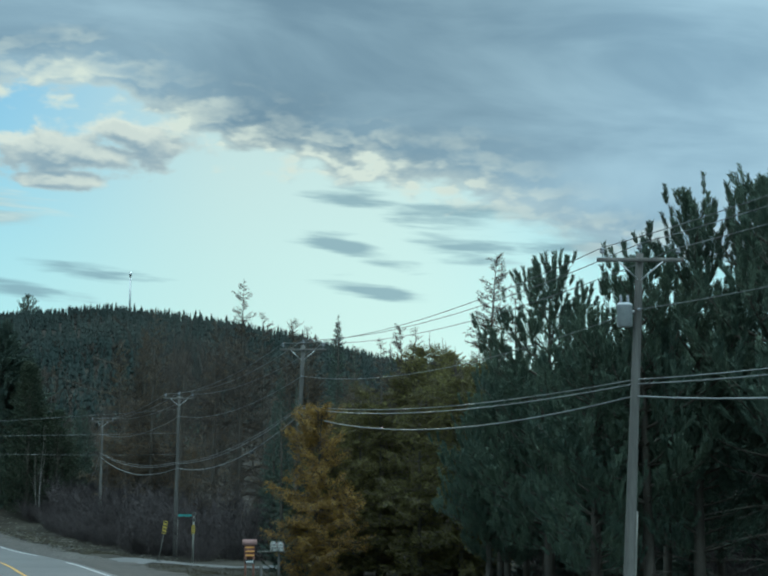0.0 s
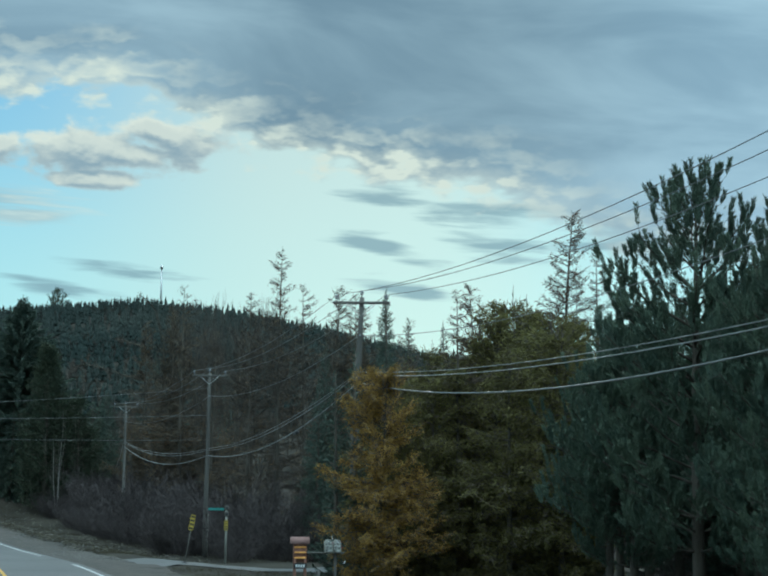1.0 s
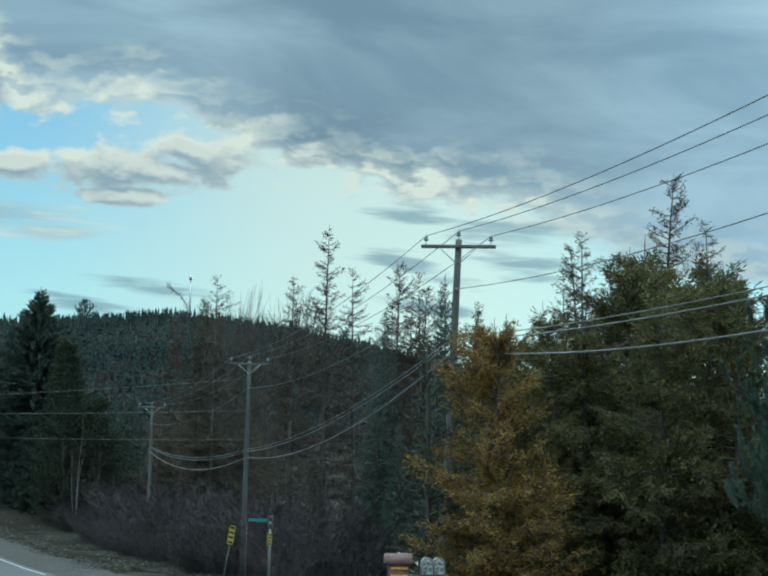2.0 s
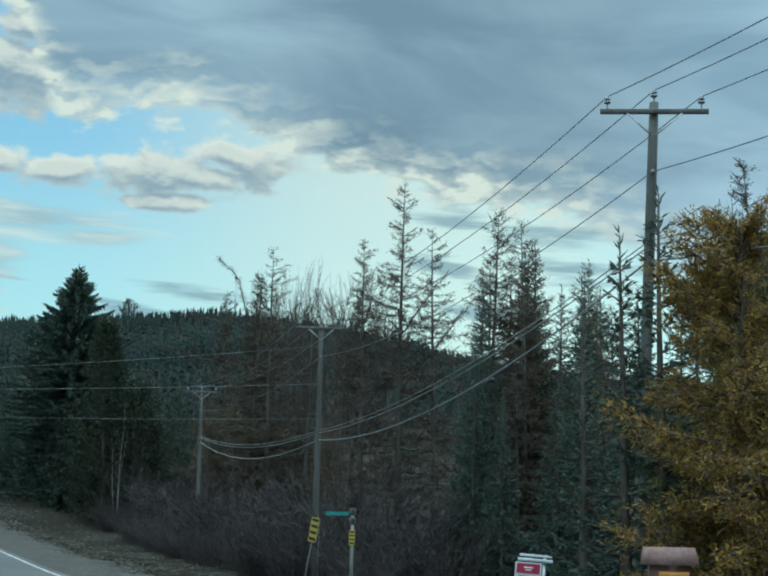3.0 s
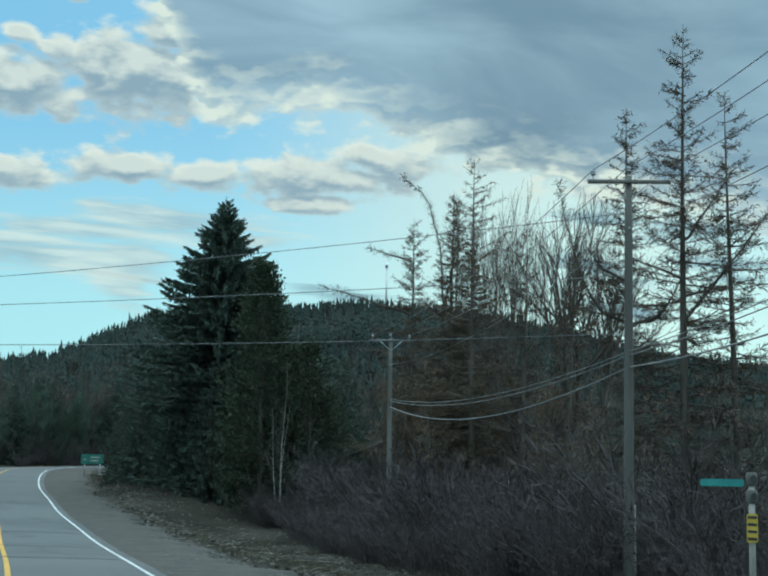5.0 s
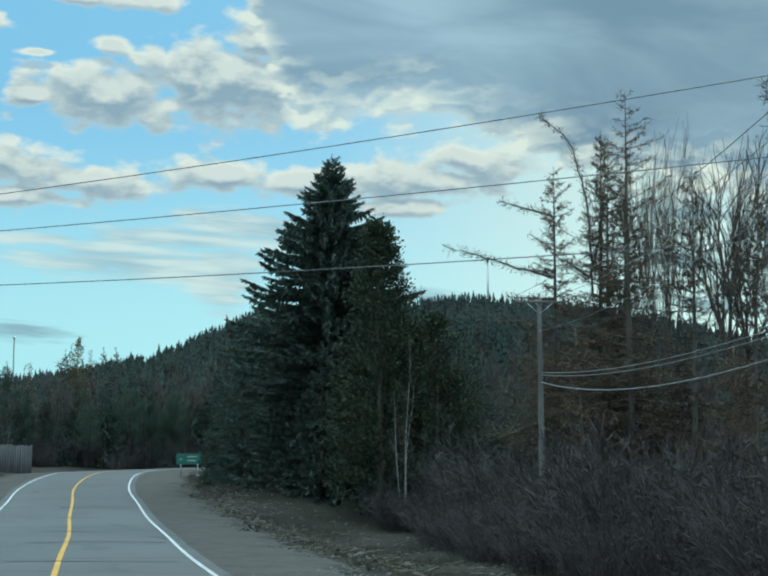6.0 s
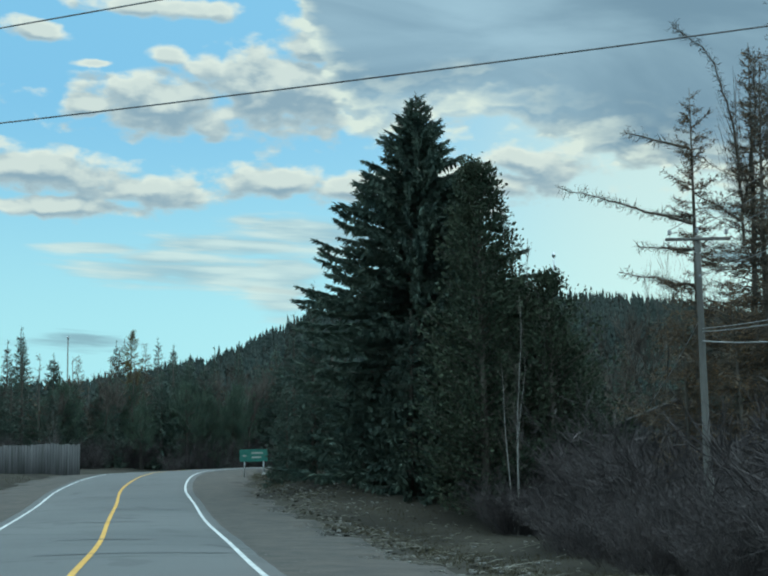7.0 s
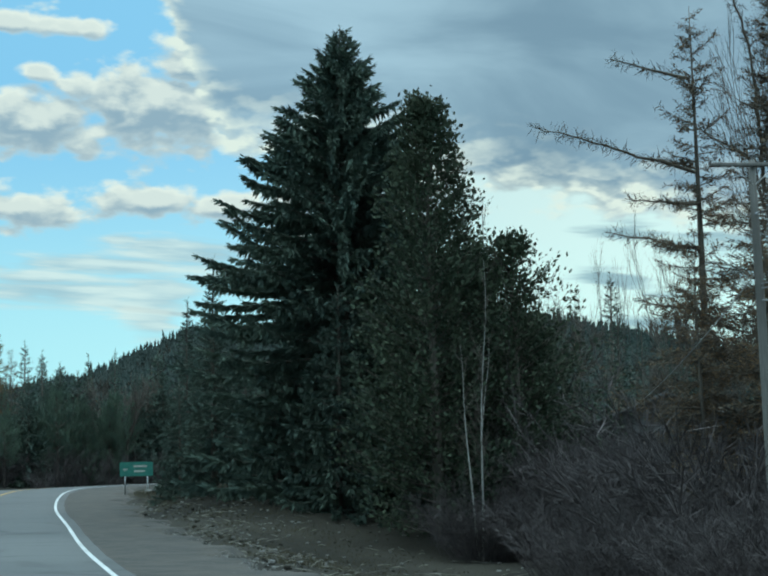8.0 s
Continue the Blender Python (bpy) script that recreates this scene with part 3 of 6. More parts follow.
def along(line, t):
    """Points and directions at fractions t of a curve."""
    n = len(line) - 1
    i = np.minimum((np.asarray(t) * n).astype(int), n - 1)
    f = np.asarray(t) * n - i
    d = line[i + 1] - line[i]
    return line[i] + d * f[:, None], unit(d)


def tree(name, label, category, group, trunk, limbs, crown, mats, xyz, rz=0.0, crown_label=""):
    ob = thing(name, *xyz, label, category, group, rz)
    part("trunk", trunk, mats[0], ob, smooth=True)
    if limbs is not None and limbs.n:
        tagged(part("branchwork", limbs, mats[1], ob), kind="stuff")
    if crown is not None and crown.n:
        part("crown", crown, mats[2], ob, crown_label)
    return ob


def fit_height(h, *meshes):
    """Brings the tallest tip of a tree to the wanted height."""
    top = max(v[:, 2].max() for m in meshes for v in m.v)
    for m in meshes:
        m.v = [v * (1, 1, h / top) for v in m.v]
    return meshes


def spruce(h, r, low=0.06, density=1.0, taper=0.9, blade=1.0, gap=0.0, up=0.0, most=99.0, spacing=1.0, hang=0.0):
    """A spruce: whorls of boughs like narrow brushes, drooping low down, with upturned tips."""
    tr, li, cr = Mesh(), Mesh(), Mesh()
    line = trunk_line(h, 0.12)
    tr.tube(line, np.linspace(0.011 * h + 0.05, 0.015, len(line)), 8)
    z = low * h
    while z < h - 0.55:
        u = z / h
        base = on_line(line, z)
        reach = min(r * (1 - u) ** taper, most) + 0.10
        k = rng.integers(5, 8)
        for a in range(k):
            if rng.random() < gap:
                continue
            ln = reach * rng.uniform(0.66, 1.10) * (1.2 if rng.random() < 0.12 else 1.0)
            rise = radians(-14 + 46 * u**2.2 + up + rng.uniform(-7, 7))
            b = bough(base + (0, 0, rng.uniform(-0.15, 0.15)), 6.283 * a / k + rng.uniform(-0.35, 0.35), ln, rise, 0.14 * (1 - u), 6, 0.26 * (1 - u) + 0.05)
            li.tube(b, np.linspace(0.012 + 0.012 * ln, 0.006, 6), 3, False)
            n = int(max(7, ln * 17 * density * (1.0 - 0.35 * u)))
            t = rng.uniform(0.06, 1.0, n) ** 0.85
            p, d = along(b, t)
            side = unit(np.cross(d, (0, 0, 1.0))) * rng.choice([-1, 1], n)[:, None]
            dirs = unit(d * rng.uniform(0.7, 1.4, n)[:, None] + side * rng.uniform(0.1, 0.8, n)[:, None] + np.array([0, 0, 1.0]) * rng.uniform(-0.5, 0.25, n)[:, None])
            spray = (0.16 + 0.34 * min(1.0, ln / 3.0) * (1 - 0.75 * t) + 0.10 * rng.random(n)) * blade
            cr.blades(p, dirs, spray * 1.2, spray * rng.uniform(0.20, 0.36, n))
            cr.blades(p[::2] - (0, 0, 0.03), unit(dirs[::2] + (0, 0, -0.6)), spray[::2] * 0.9, spray[::2] * 0.3)
            if hang:
                k2 = int(n * hang)
                p2, d2 = along(b, rng.uniform(0.08, 0.92, k2))
                drop = rng.uniform(0.22, 0.62, k2) * min(1.0, 0.35 + ln / 4.0)
                cr.blades(p2, unit(d2 * 0.45 + rng.normal(size=(k2, 3)) * 0.28 + (0, 0, -0.9)), drop, drop * 0.26)
            cr.blades(b[-2:-1], (b[-1:] - b[-2:-1]), np.linalg.norm(b[-1] - b[-2]) * 1.25, 0.10 * blade)
        z += (0.36 + 0.10 * (1 - u)) * rng.uniform(0.8, 1.2) * spacing / max(0.6, density**0.4)
    # the leader, with short shoots
    m = 26
    q = np.repeat(on_line(line, h * 0.999)[None], m, 0) - np.outer(rng.uniform(-0.15, 0.85, m), (0, 0, 1.0))
    cr.blades(q, unit(rng.normal(size=(m, 3)) * (0.55, 0.55, 0.2) + (0, 0, 0.9)), rng.uniform(0.12, 0.34, m), 0.045)
    return fit_height(h, tr, li, cr)


def pine(h, r, low=0.28, tufts=1.0, dead=True):
    """A red pine: rising limbs that end in upright bottlebrush shoots."""
    tr, li, cr = Mesh(), Mesh(), Mesh()
    line = trunk_line(h, 0.2)
    tr.tube(line, np.linspace(0.012 * h + 0.06, 0.03, len(line)), 8)

    def shoot(p, axis_dir, ln):
        n = 120
        t = rng.uniform(0.0, 1.0, n)
        q = p + np.outer(t * ln, axis_dir)
        rad = rng.normal(size=(n, 3))
        rad = unit(rad - np.outer(rad @ axis_dir, axis_dir))
        cr.blades(q, unit(axis_dir * 1.3 + rad * 0.75), rng.uniform(0.15, 0.24, n), rng.uniform(0.022, 0.034, n))

    z = 0.05 * h
    while z < h * 0.99:
        u = z / h
        base = on_line(line, z)
        k = rng.integers(3, 7)
        if u < low:
            for a in range(3 if dead else 0):
                b = bough(base, rng.uniform(0, 6.28), r * rng.uniform(0.3, 0.8), radians(rng.uniform(-15, 10)), 0.15, 5)
                li.tube(b, np.linspace(0.02, 0.005, 5), 3, False)
            z += 0.7
            continue
        v = (u - low) / (1 - low)
        reach = r * min(1.0, 0.10 + 0.58 * (h - z) / r) * (0.72 + 0.28 * min(1.0, v / 0.25)) + 0.10
        for a in range(k):
            ln = reach * rng.uniform(0.6, 1.1)
            rise = radians(12 + 42 * v + rng.uniform(-10, 10))
            b = bough(base, 6.283 * a / k + rng.uniform(-0.4, 0.4), ln, rise, 0.10, 6, 0.25)
            li.tube(b, np.linspace(0.02 + 0.012 * ln, 0.012, 6), 4, False)
            m = int(max(2, ln * 3.1 * tufts * (1.3 - 0.7 * v)))
            fill = int(ln * 44 * tufts)
            p, d = along(b, rng.uniform(0.25, 0.98, fill))
            cr.blades(p + rng.normal(size=(fill, 3)) * 0.10, unit(d + rng.normal(size=(fill, 3)) * 0.8 + (0, 0, 0.3)), rng.uniform(0.14, 0.26, fill), rng.uniform(0.022, 0.036, fill))
            t = np.concatenate([[1.0], rng.uniform(0.3, 1.0, m)])
            p, d = along(b, np.minimum(t, 0.999))
            for q, e in zip(p, d):
                out = unit(e * 0.7 + rng.normal(size=3) * 0.45 + (0, 0, 0.15))
                s = rng.uniform(0.15, 0.5) if q is not p[0] else 0.05
                tip = q + out * s
                if s > 0.1:
                    li.tube([q, tip], [0.012, 0.008], 3, False)
                ax = unit(np.array([0, 0, 1.0]) * rng.uniform(0.9, 1.8) + out * 0.7)
                shoot(tip, ax, rng.uniform(0.40, 0.85))
        z += rng.uniform(0.42, 0.62) * (1 + 0.35 * v)
    top = on_line(line, h * 0.96)
    for a in range(6):
        shoot(top + rng.normal(size=3) * 0.12, unit(np.array([0, 0, 1.0]) + rng.normal(size=3) * 0.25), rng.uniform(0.6, 0.9))
    return fit_height(h, tr, li, cr)


def larch(h, r, needles=0.0, low=0.12, twigs=1.0, upsweep=0.0, taper=0.8, spacing=0.34, size=1.0, odd=0.12, lean=(0, 0), bend=0.25, limbs=()):
    """A larch: whip-thin level limbs with short hanging twigs; `needles` from bare to full."""
    tr, li, cr = Mesh(), Mesh(), Mesh()
    line = trunk_line(h, bend, 11, lean)
    tr.tube(line, np.linspace(0.009 * h + 0.05, 0.012, len(line)), 7)
    z = low * h
    while z < h * 0.99:
        u = z / h
        base = on_line(line, z)
        reach = r * (1 - u) ** taper * (0.55 + 0.45 * min(1, u / 0.25)) + 0.15
        for a in range(rng.integers(2, 5)):
            ln = reach * rng.uniform(0.45, 1.15) * (1.5 if rng.random() < odd else 1.0)
            az = rng.uniform(0, 6.283)
            b = bough(base, az, ln, radians(rng.uniform(-6, 22) + upsweep + 35 * u**3), 0.18, 7, 0.2)
            li.tube(b, np.linspace(0.014 + 0.010 * ln, 0.007, 7), 3, False)
            n = int(max(3, ln * 11 * twigs))
            t = rng.uniform(0.12, 1, n)
            p, d = along(b, t)
            side = unit(np.cross(d, (0, 0, 1.0))) * rng.choice([-1, 1], n)[:, None]
            dirs = unit(d * 0.7 + side * rng.uniform(0.2, 1.0, n)[:, None] + np.array([0, 0, 1.0]) * rng.uniform(-0.9, 0.6, n)[:, None])
            lens = rng.uniform(0.18, 0.5, n) * (0.36 + 0.30 * ln)
            li.blades(p, dirs, lens, 0.040)
            # second order twigs
            q = p + dirs * (lens * rng.uniform(0.3, 0.9, n))[:, None]
            li.blades(q, unit(dirs + rng.normal(size=(n, 3)) * 0.8), rng.uniform(0.1, 0.26, n), 0.032)
            if needles > 0:
                k = rng.poisson(needles, n)
                idx = np.repeat(np.arange(n), k)
                w = rng.uniform(0, 1.1, len(idx))
                pos = p[idx] + dirs[idx] * (lens[idx] * w)[:, None] + rng.normal(size=(len(idx), 3)) * 0.05
                cr.blades(pos, unit(dirs[idx] + rng.normal(size=(len(idx), 3)) * 0.7), rng.uniform(0.12, 0.26, len(idx)) * size, rng.uniform(0.03, 0.065, len(idx)) * size)
        z += rng.uniform(0.6, 1.4) * spacing
    if needles > 3:
        for q in range(5):
            p0 = on_line(line, h * 0.93) + rng.normal(size=3) * (0.35, 0.35, 0.0) * (q > 0) - (0, 0, rng.uniform(0.1, 1.0) * (q > 0))
            tall = rng.uniform(1.0, 1.7)
            li.tube([p0, p0 + (0.02, 0, tall * 0.6), p0 + (0, 0, tall)], [0.02, 0.014, 0.006], 3, False)
            k = 9
            li.blades(p0 + np.outer(rng.uniform(0.3, 0.75, k), (0, 0, tall)), unit(rng.normal(size=(k, 3)) * (0.8, 0.8, 0.1) + (0, 0, 0.8)), rng.uniform(0.2, 0.5, k), 0.03)
    for bend_pts in limbs:
        b = spline(bend_pts, 0.45)
        b = b + rng.normal(size=b.shape) * 0.035
        span = float(np.linalg.norm(np.diff(b, axis=0), axis=1).sum())
        li.tube(b, np.linspace(0.080, 0.014, len(b)), 5, False)
        n = int(span * 40)
        p, d = along(b, rng.uniform(0.1, 1, n))
        dirs = unit(d * 0.6 + rng.normal(size=(n, 3)) * (0.7, 0.7, 0.9))
        lens = rng.uniform(0.15, 0.55, n)
        li.blades(p, dirs, lens, 0.030)
        li.blades(p + dirs * (lens * 0.6)[:, None], unit(dirs + rng.normal(size=(n, 3)) * 0.7), lens * 0.6, 0.022)
    return (tr, li, cr) if limbs else fit_height(h, *((tr, li, cr) if cr.n else (tr, li))) + ((None,) if not cr.n else ())


def cedar(h, r, n=9000, blunt=0.62):
    """A white cedar: a dense blunt column of flat leafy sprays."""
    tr, li, cr = Mesh(), Mesh(), Mesh()
    line = trunk_line(h, 0.12)
    tr.tube(line, np.linspace(0.014 * h, 0.03, len(line)), 8)
    z = 0.03 * h
    while z < 0.97 * h:
        u = z / h
        base = on_line(line, z)
        reach = r * (1 - u**1.6) ** blunt * (0.75 + 0.25 * min(1, u / 0.15)) + 0.1
        for a in range(6):
            ln = reach * rng.uniform(0.7, 1.1)
            b = bough(base, rng.uniform(0, 6.28), ln, radians(12 + 38 * u), 0.12, 5, 0.2)
            li.tube(b, np.linspace(0.03, 0.008, 5), 3, False)
            k = int(n / (h / 0.3 * 6))
            t = rng.uniform(0.15, 1.0, k) ** 0.7
            p, d = along(b, t)
            p = p + rng.normal(size=(k, 3)) * 0.20
            dirs = unit(d + rng.normal(size=(k, 3)) * 0.7 + (0, 0, 0.25))
            s = rng.uniform(0.12, 0.28, k)
            cr.blades(p, dirs, s, s * rng.uniform(0.4, 0.75, k))
        z += 0.3
    return fit_height(h, tr, li, cr)


def broadleaf(h, spread=0.35, stems=1, depth=5, twig=0.022, upright=0.6, leaves=0.0, thick=1.0):
    """A leafless broadleaf tree that forks again and again."""
    tr, li, cr = Mesh(), Mesh(), Mesh()
    ends = []

    def grow(p, d, ln, rad, left):
        n = 4
        pts = [p]
        for i in range(n):
            d = unit(d + rng.normal(size=3) * 0.10 + np.array([0, 0, 0.06 * upright]))
            pts.append(pts[-1] + d * ln / n)
        pts = np.array(pts)
        (tr if left >= depth - 1 else li).tube(pts, np.linspace(rad, rad * 0.62, n + 1), 5 if left > 2 else 3, False)
        if left == 0:
            return
        for c in range(rng.integers(2, 5)):
            t = rng.uniform(0.35, 1.0) if c else 1.0
            q, e = along(pts, np.array([min(t, 0.999)]))
            nd = unit(e[0] + rng.normal(size=3) * spread + np.array([0, 0, 0.25 * upright]))
            grow(q[0], nd, ln * rng.uniform(0.6, 0.85), rad * 0.6, left - 1)
        if left <= 2:
            k = 6
            q, e = along(pts, rng.uniform(0.2, 1, k))
            dd = unit(e + rng.normal(size=(k, 3)) * 0.5 + (0, 0, 0.3))
            li.blades(q, dd, rng.uniform(0.3, 0.8, k) * ln, twig)

    for s in range(stems):
        d = unit(np.array([rng.normal() * 0.10 * (stems > 1), rng.normal() * 0.10 * (stems > 1), 1.0]))
        p = np.array([rng.normal() * 0.3 * (stems > 1), rng.normal() * 0.3 * (stems > 1), 0])
        grow(p, d, h * 0.30, (0.010 * h + 0.03) * thick, depth)
    # bring the tallest twig to the wanted height
    top = max(v[:, 2].max() for m in (tr, li) for v in m.v)
    for m in (tr, li):
        m.v = [v * (1, 1, h / top) for v in m.v]
    return tr, li, cr


def slender_birch(h, stems=3):
    """A leafless birch: a few wavy upright stems with short rising side shoots."""
    tr, li, cr = Mesh(), Mesh(), Mesh()
    for s in range(stems):
        hh = h * (1.0 if s == 0 else rng.uniform(0.7, 0.95))
        t = np.linspace(0, 1, 15)
        a, ph = 6.283 * s / stems + rng.uniform(-0.4, 0.4), rng.uniform(0, 6.28, 2)
        off = 0.10 + rng.uniform(0.04, 0.09) * h * t
        line = np.stack([np.cos(a) * off + 0.20 * np.sin(8 * t + ph[0]) * (0.4 + t), np.sin(a) * off + 0.20 * np.sin(6.5 * t + ph[1]) * (0.4 + t), hh * t], 1)
        tr.tube(line, np.linspace(0.075, 0.012, 15), 6, False)
        for q in range(16):
            u = rng.uniform(0.30, 0.97)
            p, d = along(line, np.array([u]))
            ln = rng.uniform(0.5, 1.5) * (1.25 - u) + 0.25
            b = bough(p[0], rng.uniform(0, 6.283), ln * 1.4, radians(rng.uniform(35, 65)), 0.0, 6, 0.15)
            li.tube(b, np.linspace(0.022, 0.006, 6), 3, False)
            k = int(10 + ln * 12)
            e, f = along(b, rng.uniform(0.15, 1.0, k))
            li.blades(e, unit(f + rng.normal(size=(k, 3)) * 0.5 + (0, 0, 0.2)), rng.uniform(0.2, 0.6, k), 0.012)
    return fit_height(h, tr, li) + (cr,)


def shrub(h, r, stems=40):
    """A leafless roadside shrub: a sheaf of thin stems."""
    tr, li = Mesh(), Mesh()
    for s in range(stems):
        a, o = rng.uniform(0, 6.28), rng.uniform(0, 0.45) * r
        p = np.array([math.cos(a) * o, math.sin(a) * o, 0])
        hh = h * rng.uniform(0.55, 1.0)
        sp = rng.uniform(0.1, 0.75) * r
        t = np.linspace(0, 1, 5)[:, None]
        end = np.array([math.cos(a) * sp, math.sin(a) * sp, hh])
        pts = p + t * end + np.array([math.cos(a), math.sin(a), 0]) * (t**2) * 0.2 * r + rng.normal(size=(5, 3)) * 0.06
        (tr if s < 8 else li).tube(pts, np.linspace(0.014, 0.005, 5), 3, False)
        k = 46
        q, e = along(pts, rng.uniform(0.15, 1, k))
        li.blades(q, unit(e + rng.normal(size=(k, 3)) * 0.75 + (0, 0, 0.15)), rng.uniform(0.15, 0.6, k), 0.014)
    return tr, li


# ---- where they stand ----
PROTO = {}


def plant(key, x, y, top=None, h=None, rz=None, sink=0.15, name=None, label=None):
    """Sets a tree of a kind at x, y, so high that it ends at `top` or is `h` tall."""
    global rng
    build, mats, nm, lab, cat, grp, crown_lab = KINDS[key]
    z = land1(x, y) - sink
    h = h or top - z
    rz = rng.uniform(0, 360) if rz is None else rz
    if key not in PROTO:
        shared, rng = rng, np.random.default_rng(sum(map(ord, key)) + 40)
        meshes = build(h)
        rng = shared
        PROTO[key] = tree(nm, lab, cat, grp, *meshes, mats, (x, y, z), rz, crown_lab), h
        return PROTO[key][0]
    ob, h0 = PROTO[key]
    s = h / h0
    c = copy_thing(ob, pose(x, y, z, 0, 0, rz) @ Matrix.Diagonal((s * rng.uniform(0.92, 1.08), s * rng.uniform(0.92, 1.08), s, 1)))
    if label:
        tagged(c, label)
    return c


